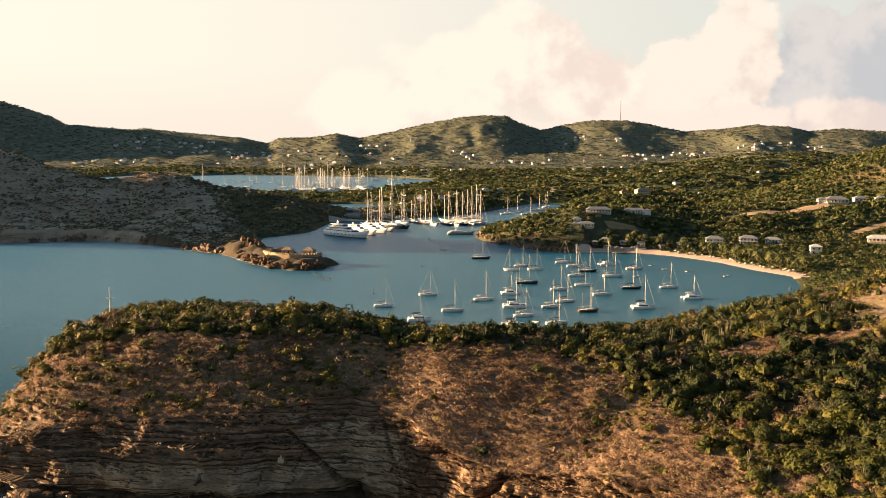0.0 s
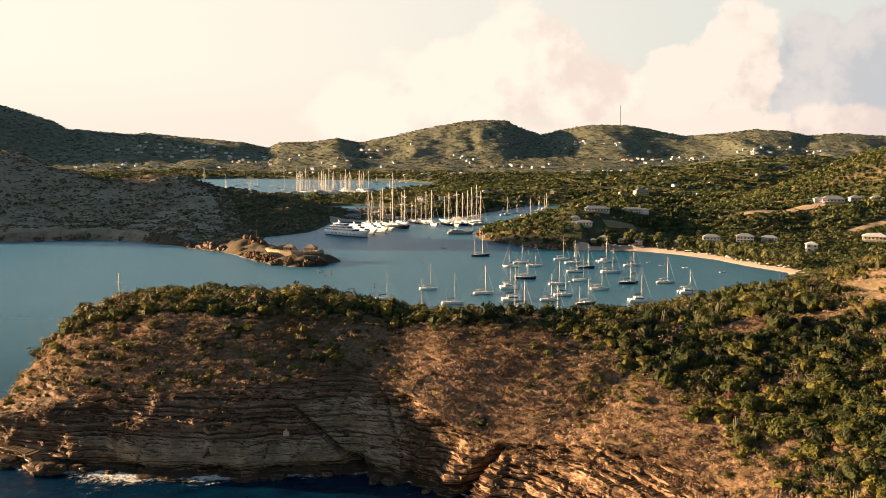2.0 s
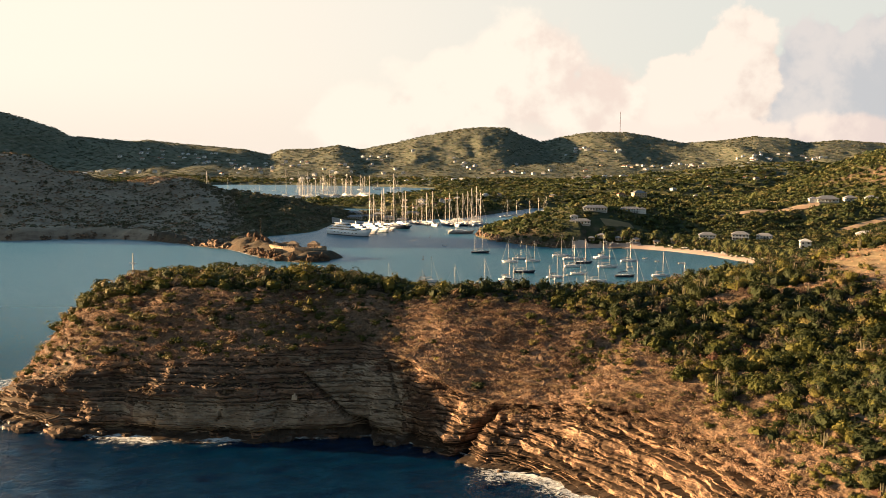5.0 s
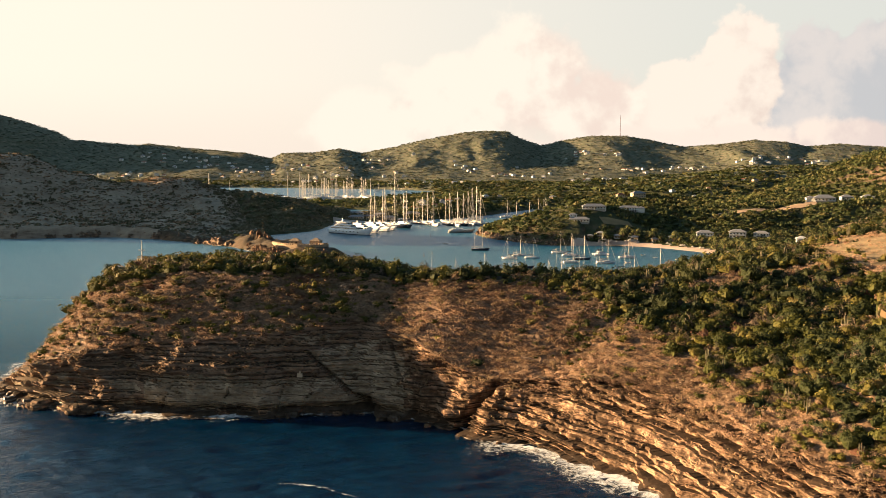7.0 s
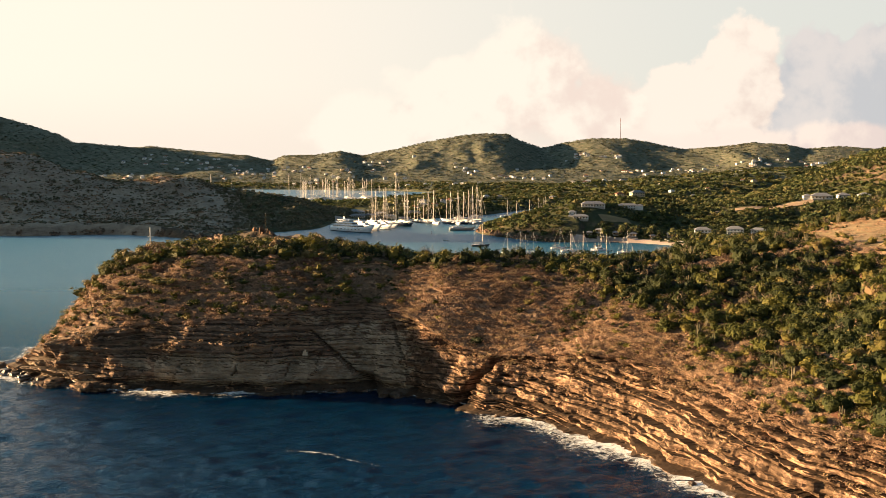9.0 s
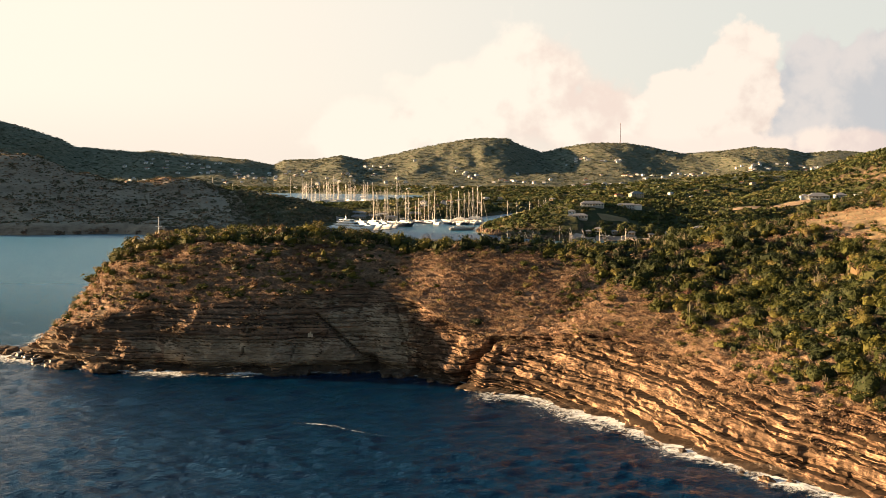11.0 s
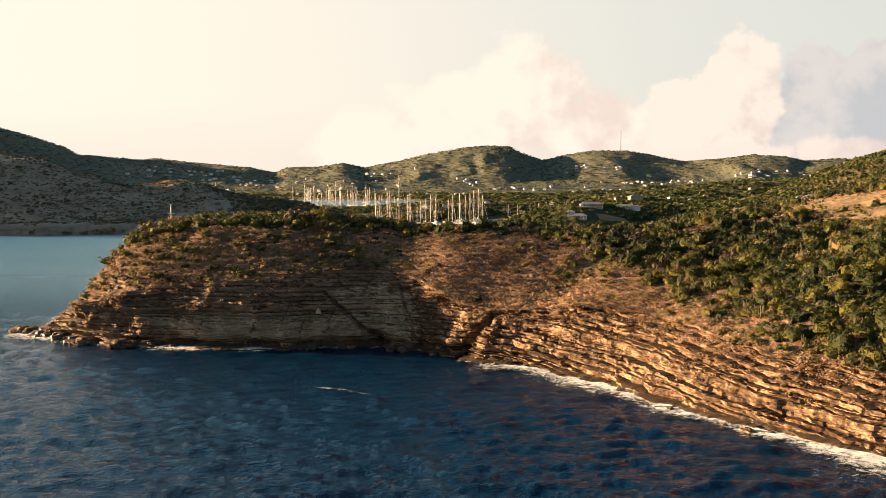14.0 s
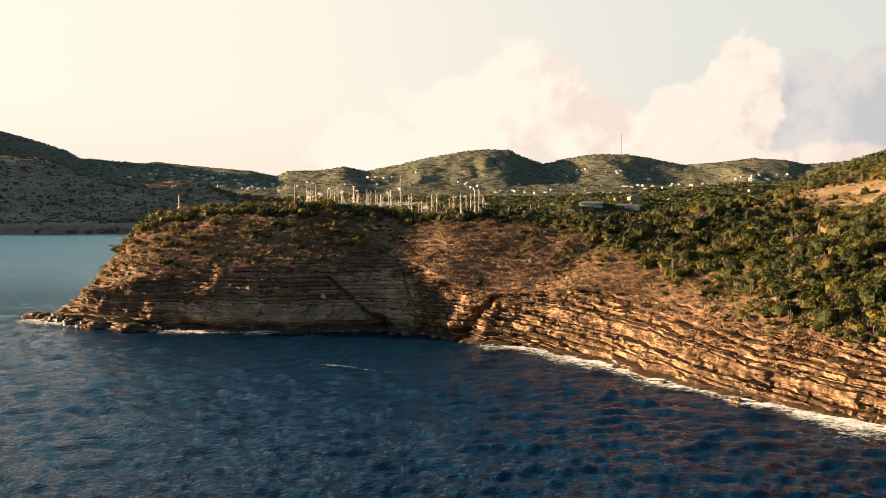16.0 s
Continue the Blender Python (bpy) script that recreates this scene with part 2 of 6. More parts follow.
# dry hill soil, its level colours raised to carry the haze over it
HAZED_DRY_HILL = blended("hazed_dry_hill", ((0.21, 0.165, 0.118), (0.30, 0.238, 0.172), (0.38, 0.305, 0.225), (0.26, 0.218, 0.15)), ((0.12, 0.088, 0.066), (0.20, 0.15, 0.112), (0.29, 0.22, 0.165)), 0.7, 0.9, 0.08, 1.0, 0.95, 1.0, 0.25, 0.06, 0.5)
RED_ROCK = blended("red_brown_rock", ((0.05, 0.038, 0.024), (0.09, 0.066, 0.04)), ((0.06, 0.038, 0.026), (0.15, 0.090, 0.055), (0.25, 0.150, 0.088)), 0.5, 0.85, 0.3, 0.0, 0.92, 1.0, 0.5, 0.1)
PALE_ROCK = blended("pale_massive_rock", ((0.06, 0.04, 0.025), (0.13, 0.09, 0.055)), ((0.13, 0.088, 0.058), (0.30, 0.23, 0.16), (0.41, 0.33, 0.235), (0.33, 0.255, 0.18), (0.18, 0.12, 0.077)), 0.5, 0.8, 0.5, 1.0, 0.9, 0.6, 1.3, 0.2, 0.45)
DARK_ROCK = blended("dark_layered_rock", ((0.04, 0.03, 0.02), (0.09, 0.06, 0.036)), ((0.09, 0.060, 0.043), (0.21, 0.140, 0.096), (0.33, 0.222, 0.148)), 0.5, 0.8, 0.5, 1.0, 0.9, 0.9, 1.3, 0.2)
ROCK = blended("layered_rock", ((0.020, 0.013, 0.008), (0.045, 0.028, 0.016), (0.09, 0.055, 0.031)), BUFF, 0.66, 0.86, 0.5, 1.0, 0.9, 0.9, 1.3, 0.2, 0.8)
WET_ROCK = material("wet_dark_rock", ((0.035, 0.026, 0.018), (0.085, 0.06, 0.04)), 0.5, 0.45, 7, 0.7, 1.5)
STRAW = material("straw_grass", ((0.12, 0.088, 0.045), (0.21, 0.155, 0.083), (0.29, 0.22, 0.125)), 0.16, 0.95, 9, 0.6, 1.2)
SAND = material("beach_sand", ((0.42, 0.315, 0.25), (0.55, 0.43, 0.35)), 0.05, 0.95, 6, 0.2, 0.5)


def leaf_material(name, colours, scale=1.6, spread=0.05, rough=0.7, bump=0.25, glow=0.22):
    """Foliage whose colour differs from bush to bush (each bush's own tint) and from leaf to leaf."""
    m = bpy.data.materials.new(name)
    m.use_nodes = True
    tree = m.node_tree
    link = tree.links.new
    bsdf = tree.nodes["Principled BSDF"]
    bsdf.inputs["Roughness"].default_value = rough
    bsdf.inputs["Specular IOR Level"].default_value = 0.2
    geo = tree.nodes.new("ShaderNodeNewGeometry")
    tint = tree.nodes.new("ShaderNodeAttribute")
    tint.attribute_name = "tint"
    n = node(tree, "ShaderNodeTexNoise", Scale=scale, Detail=5.0, Roughness=0.7)
    link(geo.outputs["Position"], n.inputs["Vector"])
    mul = tree.nodes.new("ShaderNodeMath")
    mul.operation = "MULTIPLY_ADD"
    link(n.outputs["Fac"], mul.inputs[0])
    mul.inputs[1].default_value = spread * 2
    link(tint.outputs["Fac"], mul.inputs[2])
    isl = tree.nodes.new("ShaderNodeMath")
    isl.operation = "MULTIPLY_ADD"
    link(geo.outputs["Random Per Island"], isl.inputs[0])
    isl.inputs[1].default_value = 0.08
    link(mul.outputs[0], isl.inputs[2])
    off = tree.nodes.new("ShaderNodeMath")
    off.operation = "SUBTRACT"
    link(isl.outputs[0], off.inputs[0])
    off.inputs[1].default_value = spread + 0.04
    ramp = tree.nodes.new("ShaderNodeValToRGB")
    while len(ramp.color_ramp.elements) < len(colours):
        ramp.color_ramp.elements.new(0.5)
    for i, c in enumerate(colours):
        ramp.color_ramp.elements[i].position = (i + 0.5) / len(colours)
        ramp.color_ramp.elements[i].color = (*c, 1)
    link(off.outputs[0], ramp.inputs[0])
    link(ramp.outputs[0], bsdf.inputs["Base Color"])
    n2 = node(tree, "ShaderNodeTexNoise", Scale=2.6, Detail=4.0, Roughness=0.7)
    link(geo.outputs["Position"], n2.inputs["Vector"])
    b = node(tree, "ShaderNodeBump", Strength=bump, Distance=0.35)
    link(n2.outputs["Fac"], b.inputs["Height"])
    link(b.outputs[0], bsdf.inputs["Normal"])
    # thin leaves let some light through
    thin = tree.nodes.new("ShaderNodeBsdfTranslucent")
    link(ramp.outputs[0], thin.inputs["Color"])
    both = tree.nodes.new("ShaderNodeMixShader")
    both.inputs[0].default_value = glow
    link(bsdf.outputs[0], both.inputs[1])
    link(thin.outputs[0], both.inputs[2])
    link(both.outputs[0], tree.nodes["Material Output"].inputs[0])
    return m


LEAF = leaf_material("scrub_leaves", ((0.024, 0.033, 0.009), (0.045, 0.054, 0.011), (0.082, 0.084, 0.015), (0.145, 0.128, 0.024), (0.15, 0.115, 0.045), (0.175, 0.115, 0.060), (0.13, 0.062, 0.040)))
DRY_LEAF = leaf_material("dry_brush", ((0.13, 0.084, 0.056), (0.24, 0.150, 0.094), (0.22, 0.165, 0.092), (0.36, 0.225, 0.140), (0.35, 0.255, 0.17), (0.46, 0.310, 0.205)), 0.9, 0.14, 0.85, 0.3)
WOOD_LEAF = leaf_material("woodland_leaves", ((0.036, 0.050, 0.018), (0.052, 0.068, 0.022), (0.072, 0.088, 0.026), (0.100, 0.108, 0.034), (0.135, 0.122, 0.048)), 0.03, 0.16, 0.75, 0.0)
OLIVE_LEAF = material("olive_scrub", ((0.10, 0.096, 0.058), (0.14, 0.128, 0.078), (0.19, 0.162, 0.105)), 0.05, 0.8, 5, 0, 1, 0, 0.2, 0.15)
# forest on the far ridge, its greens lightened and greyed for haze
HAZED_LEAF = leaf_material("hazed_forest_leaves", ((0.070, 0.082, 0.050), (0.105, 0.115, 0.070), (0.135, 0.138, 0.088), (0.17, 0.16, 0.11)), 0.02, 0.16, 0.8, 0.0)
GREY_TWIG = material("bare_twigs", ((0.10, 0.075, 0.05), (0.19, 0.145, 0.10)), 0.3, 0.9, 3, 0, 1, 0, 0.2)
BARK = material("bark", ((0.05, 0.035, 0.022), (0.12, 0.085, 0.055)), 1.5, 0.95, 6, 0.5, 4)


# ---- plan of the coast, in metres ----
SOUTH = ((620, -420), (330, -130), (200, 15), (140, 72), (93, 115), (79, 132), (69, 144), (59, 159), (51, 177), (43, 193), (28, 211), (15, 222),
         (9, 229), (5, 234), (0, 237), (-6, 240), (-14, 246), (-26, 254), (-54, 249), (-83, 252), (-114, 256), (-134, 264), (-148, 273), (-164, 287))
HARBOUR = ((-156, 300), (-151, 334), (-134, 368), (-80, 385), (0, 402), (90, 432), (150, 482), (205, 560), (245, 640), (257, 689),
           (240, 726), (227, 771), (204, 810), (184, 831), (162, 844), (111, 844), (92, 853), (78, 876), (55, 915), (40, 953), (35, 993),
           (44, 1058), (66, 1116), (110, 1210), (170, 1330), (200, 1500), (150, 1530), (95, 1410), (40, 1290), (-20, 1240), (-60, 1225),
           (-60, 1168), (-135, 1160), (-140, 1058), (-147, 1025), (-166, 994), (-182, 975))
WEST = ((-176, 900), (-152, 842), (-112, 790), (-82, 761), (-96, 729), (-113, 722), (-133, 737), (-164, 783), (-194, 832), (-232, 863),
        (-285, 916), (-338, 943), (-381, 937), (-430, 922), (-520, 930), (-700, 1000), (-1500, 1050), (-4500, 900), (-4500, -4500), (620, -4500))
FALMOUTH = ((-1000, 2500), (-760, 2080), (-450, 1850), (-307, 1842), (-234, 1783), (-157, 1884), (-28, 2273), (-15, 2478),
            (-126, 2636), (-291, 2723), (-468, 2816), (-646, 2865), (-728, 2800), (-900, 2850))
CREEK = ((-215, 1330), (-66, 1345), (-60, 1480), (-150, 1520), (-230, 1450))


def edge_distance(x, y, ring, closed=True):
    """Distance from points to a polyline, the arc length of the nearest place, and whether the points lie inside the ring."""
    best = np.full(x.shape, 1e18)
    arc = np.zeros(x.shape)
    inside = np.zeros(x.shape, bool)
    run = 0.0
    n = len(ring)
    for i in range(n if closed else n - 1):
        (ax, ay), (bx, by) = ring[i], ring[(i + 1) % n]
        dx, dy = bx - ax, by - ay
        length = math.hypot(dx, dy)
        t = np.clip(((x - ax) * dx + (y - ay) * dy) / (length * length), 0, 1)
        q = (x - ax - t * dx) ** 2 + (y - ay - t * dy) ** 2
        near = q < best
        best = np.where(near, q, best)
        arc = np.where(near, run + t * length, arc)
        run += length
        if closed and dy != 0:
            cross = ((ay > y) != (by > y)) & (x < dx * (y - ay) / dy + ax)
            inside ^= cross
    return np.sqrt(best), arc, inside


def value_noise(x, y, seed):
    """Smooth random field between -1 and 1, one cell a unit."""
    xi, yi = np.floor(x).astype(np.int64), np.floor(y).astype(np.int64)
    fx, fy = x - xi, y - yi
    fx, fy = fx * fx * (3 - 2 * fx), fy * fy * (3 - 2 * fy)

    def h(a, b):
        v = (a * 374761393 + b * 668265263 + seed * 974711) & 0x7FFFFFFF
        v = ((v ^ (v >> 13)) * 1274126177) & 0x7FFFFFFF
        return ((v ^ (v >> 16)) & 0xFFFF) / 32767.5 - 1
    top = h(xi, yi) * (1 - fx) + h(xi + 1, yi) * fx
    bot = h(xi, yi + 1) * (1 - fx) + h(xi + 1, yi + 1) * fx
    return top * (1 - fy) + bot * fy


def fractal(x, y, seed, octaves=4, gain=0.5):
    total, amp = 0.0, 1.0
    for i in range(octaves):
        total = total + amp * value_noise(x * 2 ** i, y * 2 ** i, seed + i * 17)
        amp *= gain
    return total


# hills: x, y, half widths, turn in degrees, height
# the first hill is unseen, added to shade the west shore and yachts
MID_HILLS = ((-920, 1125, 150, 105, 0, 190), (-630, 1190, 165, 110, 0, 93), (-390, 1230, 60, 90, 0, 48), (-350, 1250, 60, 90, 0, 44), (-270, 1230, 70, 90, 0, 32), (-205, 1210, 50, 85, 0, 21),
             (-172, 848, 16, 30, 30, 9), (-135, 790, 26, 22, 30, 6), (-105, 752, 20, 14, 30, 4.5),
             (85, 955, 30, 60, 0, 12), (140, 940, 52, 60, 0, 27), (200, 1000, 70, 60, 0, 26), (330, 1000, 120, 90, 0, 22), (440, 1010, 100, 90, 0, 36), (690, 1180, 170, 230, 0, 108), (290, 1290, 100, 70, 0, 28),
             (-20, 1430, 80, 110, 0, 15), (120, 1640, 160, 90, 0, 14))
PLAIN_HILLS = ((600, 1880, 230, 160, 0, 36), (410, 2520, 160, 200, 0, 16), (900, 2500, 330, 300, 0, 50), (1130, 3100, 300, 260, 0, 62), (150, 2750, 250, 150, 0, 14))
# the far ridge: its crest's place along x, and its height there
RIDGE_X = (-2232, -2084, -1936, -1812, -1689, -1627, -1491, -1343, -1289, -1121, -874, -751, -701, -553, -454, -356, -207, -59, 77, 163, 286, 348, 435, 533, 657, 805, 928, 1052, 1225, 1373, 1521, 1595, 1743, 1936, 2261)
RIDGE_Z = (350, 313, 281, 246, 209, 172, 160, 150, 155, 135, 113, 88, 110, 113, 130, 110, 138, 172, 199, 209, 209, 175, 147, 172, 189, 187, 165, 140, 150, 167, 157, 140, 150, 138, 165)
FLAT = ((-500, 3900, 900, 200, 0, 45), (500, 3500, 700, 250, 0, 55))


def bumps(x, y, hills, p=4.0):
    total = np.zeros(x.shape)
    for cx, cy, wx, wy, turn, h in hills:
        c, s = math.cos(radians(turn)), math.sin(radians(turn))
        u, v = ((x - cx) * c + (y - cy) * s) / wx, (-(x - cx) * s + (y - cy) * c) / wy
        total = total + (h * np.exp(-0.5 * (u * u + v * v) ** 1.1)) ** p
    return total ** (1 / p)


RING = SOUTH + HARBOUR + WEST
ARC = np.cumsum([0.0] + [math.dist(SOUTH[i], SOUTH[i + 1]) for i in range(len(SOUTH) - 1)])
# along the south coast, point by point: height of the cliff's lip, its distance inland, and how gently the slope above rises
LIP = (20, 20, 18, 15, 15, 15, 15, 16, 18, 20, 18, 15, 13, 15, 17, 20, 25, 27, 24, 20, 17, 13, 7, 2.5)
LIP_IN = (16, 16, 16, 15, 14, 14, 14, 15, 17, 18, 14, 11, 4, 2, 3, 6, 8, 9, 8, 6, 6, 7, 9, 9)
RISE = (105, 105, 105, 105, 105, 105, 100, 98, 95, 92, 88, 84, 76, 66, 62, 58, 52, 46, 44, 42, 40, 38, 34, 30)
NORTH = (SOUTH[-1],) + HARBOUR[:10]


STEP = np.arange(0, ARC[-1], 4.0)
COAST = np.stack([np.interp(STEP, ARC, [p[k] for p in SOUTH]) for k in (0, 1)])
COAST_LIP, COAST_IN, COAST_RISE = (np.interp(STEP, ARC, v) for v in (LIP, LIP_IN, RISE))


def south_edge(x, y):
    """Smoothed distance from the south coast, the lip's height and distance and the slope above it, and the place along the coast."""
    shape = x.shape
    x, y = x.ravel(), y.ravel()
    out = np.zeros((5, len(x)))
    for i in range(0, len(x), 20000):
        px, py = x[i:i + 20000, None], y[i:i + 20000, None]
        d = np.hypot(px - COAST[0], py - COAST[1])
        least = d.min(1, keepdims=True)
        w = np.exp(-(d - least) / (2.0 + 0.22 * least))
        w /= w.sum(1, keepdims=True)
        out[:, i:i + 20000] = ((w * d).sum(1) * 0.5 + least[:, 0] * 0.5, w @ COAST_LIP, w @ COAST_IN, w @ COAST_RISE, w @ STEP)
    return tuple(v.reshape(shape) for v in out)


def headland_height(x, y):
    d, lip, lip_in, rise, arc = south_edge(x, y)
    dn, _, _ = edge_distance(x, y, NORTH, closed=False)
    top = np.interp(x, (-165, -140, -119, -75, -45, -15, 37, 74, 101, 135, 151, 163, 193, 260, 360), (11, 25, 37.5, 41.5, 42.5, 44.5, 42, 40.5, 45, 48.5, 51, 54, 64, 78, 96))
    top = np.where(top > 42, 42 + (top - 42) * np.clip((450 - y) / 90, 0, 1), top) * np.interp(y, (400, 560), (1.0, 0.5))
    u = np.clip(d / lip_in, 0, 1)
    h = lip * (u ** 0.8) + np.maximum(top - lip, 0) * np.sin(np.clip((d - lip_in) / rise, 0, 1) * 1.5708)
    wn = np.interp(x, (-125, -75, -45, -15, 40), (18, 26, 38, 58, 62))
    pn = np.interp(x, (-125, -75, -45, -15, 40), (2.0, 1.6, 1.5, 1.35, 1.3))
    # a green hollow behind the dry slope
    h = h - 8.5 * np.exp(-((x - 112) / 30) ** 2 - ((y - 226) / 38) ** 2)
    return h * (1 - np.exp(-(dn / wn) ** pn))


def ground_height(x, y):
    d, _, wet = edge_distance(x, y, RING)
    df, _, wetf = edge_distance(x, y, FALMOUTH)
    dc, _, wetc = edge_distance(x, y, CREEK)
    d = np.where(wet, -d, d)
    d = np.minimum(d, np.where(wetf, -df, df))
    d = np.minimum(d, np.where(wetc, -dc, dc))
    mid = bumps(x, y, MID_HILLS)
    plain = bumps(x, y, PLAIN_HILLS)
    crest = 4150 + 120 * np.sin(x / 310)
    spur = fractal(x / 210, y / 900, 15, 3)
    across = np.where(y < crest, np.exp(-((crest - y) / (680 + 90 * spur)) ** 2), np.exp(-((y - crest) / 900) ** 2))
    far = np.interp(x * 4150 / np.maximum(y + 0, 3000), RIDGE_X, RIDGE_Z) * across
    far = np.maximum(far, bumps(x, y, FLAT))
    e = np.maximum(mid, np.maximum(plain, far)) + 3.0
    far_w = np.clip((y - 2900) / 700, 0, 1)
    ridged = 1 - np.abs(fractal(x / 150, y / 260, 5, 4, 0.55))
    e = e + far_w * (12 * (ridged - 0.8) * np.clip(far / 110, 0, 1)) * np.clip((crest - 80 - y) / 500, 0.06, 1)
    mid_w = np.clip((y - 650) / 250, 0, 1) * (1 - far_w)
    e = e + mid_w * 3.0 * fractal(x / 70, y / 70, 9, 4) * np.clip(e / 25, 0.1, 1)
    # folds of the wooded country behind the beach
    fold = np.clip((y - 880) / 200, 0, 1) * np.clip((2700 - y) / 300, 0, 1) * np.clip((x - 90) / 80, 0, 1)
    e = e + fold * (8.0 * fractal(x / 120, y / 150, 57, 3) + 9.0 * (1 - np.abs(fractal(x / 230, y / 260, 58, 2))) - 5.0)
    e = e + far_w * 2.0 * fractal(x / 40, y / 60, 59, 3)
    ramp = np.where(x < -60, 14.0, 20.0)
    ramp = np.where((x > 20) & (x < 135) & (y > 835) & (y < 1120), 10.0, ramp)
    spit = (x > -200) & (y < 900) & (x < -60)
    ramp = np.where(spit, 4.0, ramp)
    e = e + np.where((x < -60) & (y < 1260) & (y > 690), np.where(spit, 2.2, 4.0) * fractal(x / np.where(spit, 9, 34), y / np.where(spit, 9, 34), 29, 3), 0)
    h = np.maximum(e, 0.5) * (1 - np.exp(-np.maximum(d, 0) / ramp))
    # the west shore stands up in a bare bluff
    bluff = np.clip((-235 - x) / 40, 0, 1) * np.clip((1300 - y) / 100, 0, 1) * (y > 800)
    h = np.maximum(h, bluff * (10 + 2.4 * fractal(x / 30, y / 30, 4, 3) + 0.9 * fractal(x / 9, y / 9, 6, 2)) * np.clip(d / 9, 0, 1) ** 0.7)
    hh = headland_height(x, y) + (0.8 * fractal(x / 10, y / 10, 3, 4) + 1.1 * fractal(x / 26, y / 26, 13, 2)) * np.clip(d / 20, 0, 1)
    w = np.clip((y - 560) / 120, 0, 1)
    w = w * w * (3 - 2 * w)
    h = np.where(x > -200, hh * (1 - w) + h * w, h)
    h = np.where((y < 560) & (x <= -200), 0, h)
    return np.where(d > 0, np.maximum(h, 0.06 * np.minimum(d, 30)), np.maximum(-6.0, d * 0.5)), d



def mesh_object(name, verts, quads, mats, index=None, smooth=True):
    """A mesh of quads from arrays of places and corner numbers."""
    verts, quads = np.asarray(verts, np.float32), np.asarray(quads, np.int32)
    me = bpy.data.meshes.new(name)
    k = quads.shape[1]
    me.vertices.add(len(verts))
    me.vertices.foreach_set("co", verts.ravel())
    me.loops.add(quads.size)
    me.loops.foreach_set("vertex_index", quads.ravel())
    me.polygons.add(len(quads))
    me.polygons.foreach_set("loop_start", np.arange(0, quads.size, k, dtype=np.int32))
    for m in mats:
        me.materials.append(m)
    if index is not None:
        me.polygons.foreach_set("material_index", np.asarray(index, np.int32))
    me.polygons.foreach_set("use_smooth", np.full(len(quads), smooth))
    me.update(calc_edges=True)
    me.validate()
    return new(name, me)


def sheet(x, y, z):
    """Places and quads of a grid."""
    ny, nx = x.shape
    idx = np.arange(nx * ny).reshape(ny, nx)
    quads = np.stack([idx[:-1, :-1], idx[:-1, 1:], idx[1:, 1:], idx[1:, :-1]], -1).reshape(-1, 4)
    return np.stack([x.ravel(), y.ravel(), z.ravel()], 1), quads


def oval(x, y, cx, cy, rx, ry):
    return ((x - cx) / rx) ** 2 + ((y - cy) / ry) ** 2


def green_edge(y):
    """Where, along x, the dry slope gives way to green scrub."""
    return np.interp(y, (100, 145, 160, 178, 215, 242, 262, 275, 283, 292), (98, 85, 81, 77, 68, 55, 46, 25, -20, -200))


def greenness(x, y):
    """From bare dry slope (0) to thick green scrub (1) on the headland."""
    g = np.clip((x - green_edge(y)) / 18 + 0.35, 0, 1)
    crest = np.interp(x, (-140, -119, -75, -46, -15, 20), (330, 326, 316, 304, 285, 280))
    g = np.maximum(g * (y < 330), np.clip((y - crest) / 5, 0, 1))
    g = g * np.clip((oval(x, y, 149, 276, 21, 50) - 0.7) * 2, 0.05, 1) * np.clip((oval(x, y, 100, 266, 25, 6) - 0.6) * 2, 0.1, 1)
    return np.clip(g + 0.28 * fractal(x / 14, y / 14, 21, 3), 0, 1)


def build_ground():
    ang = np.concatenate([np.linspace(-80, -33, 30)[:-1], np.linspace(-33, 36, 440), np.linspace(36, 80, 30)[1:]])
    dist = np.concatenate([np.geomspace(160, 560, 140)[:-1], np.geomspace(560, 1400, 150)[:-1], np.concatenate([np.geomspace(1400, 2900, 75)[:-1], np.geomspace(2900, 4450, 130)[:-1], np.geomspace(4450, 5200, 12)])])
    a, r = np.meshgrid(np.radians(ang), dist)
    x, y = r * np.sin(a), -60 + r * np.cos(a)
    h, d = ground_height(x, y)
    ds, lip, lip_in, rise, arc = south_edge(x, y)
    under = (ds < lip_in + 22.0) & (y < 345) & (arc > ARC[3])
    verts, quads = sheet(x, y, h)
    keep = (d > -25).ravel()[quads].any(1) & ~under.ravel()[quads].all(1)
    quads = quads[keep]
    used, quads = np.unique(quads, return_inverse=True)
    quads = quads.reshape(-1, 4)
    verts = verts[used]
    cx, cy = verts[quads[:, 0], 0], verts[quads[:, 0], 1]
    dd = d.ravel()[used][quads[:, 0]]
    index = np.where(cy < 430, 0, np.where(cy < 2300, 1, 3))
    index = np.where((cx < -150) & (cy > 700) & (cy < 1270) & (cx + (cy - 900) * 0.35 < -168), 4, index)
    index = np.where((cx > -290) & (cx < -60) & (cy > 700) & (cy < 880 - (cx + 198) * 0.5 * (cx < -198)) & (cy < 925), 5, index)
    # under green scrub the ground takes the litter with shade painted in
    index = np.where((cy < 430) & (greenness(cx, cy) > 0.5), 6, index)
    index = np.where(oval(cx, cy, 149, 276, 21, 50) + 0.5 * fractal(cx / 7, cy / 7, 23, 2) < 0.85, 7, index)
    index = np.where((cx > 118) & (cy > 675) & (cy < 850) & (dd < 9.5 + 3 * fractal(cx / 14, cy / 14, 25, 2)), 2, index)
    ob = mesh_object("ground", verts, quads, (SCRUB_SOIL, WOODED, SAND, HAZED_WOODED, HAZED_DRY_HILL, RED_ROCK, SHADED_LITTER, STRAW), index)
    return tagged(ob, "dry scrub and wooded hills round the harbour", "ground", kind="structure")


build_ground()


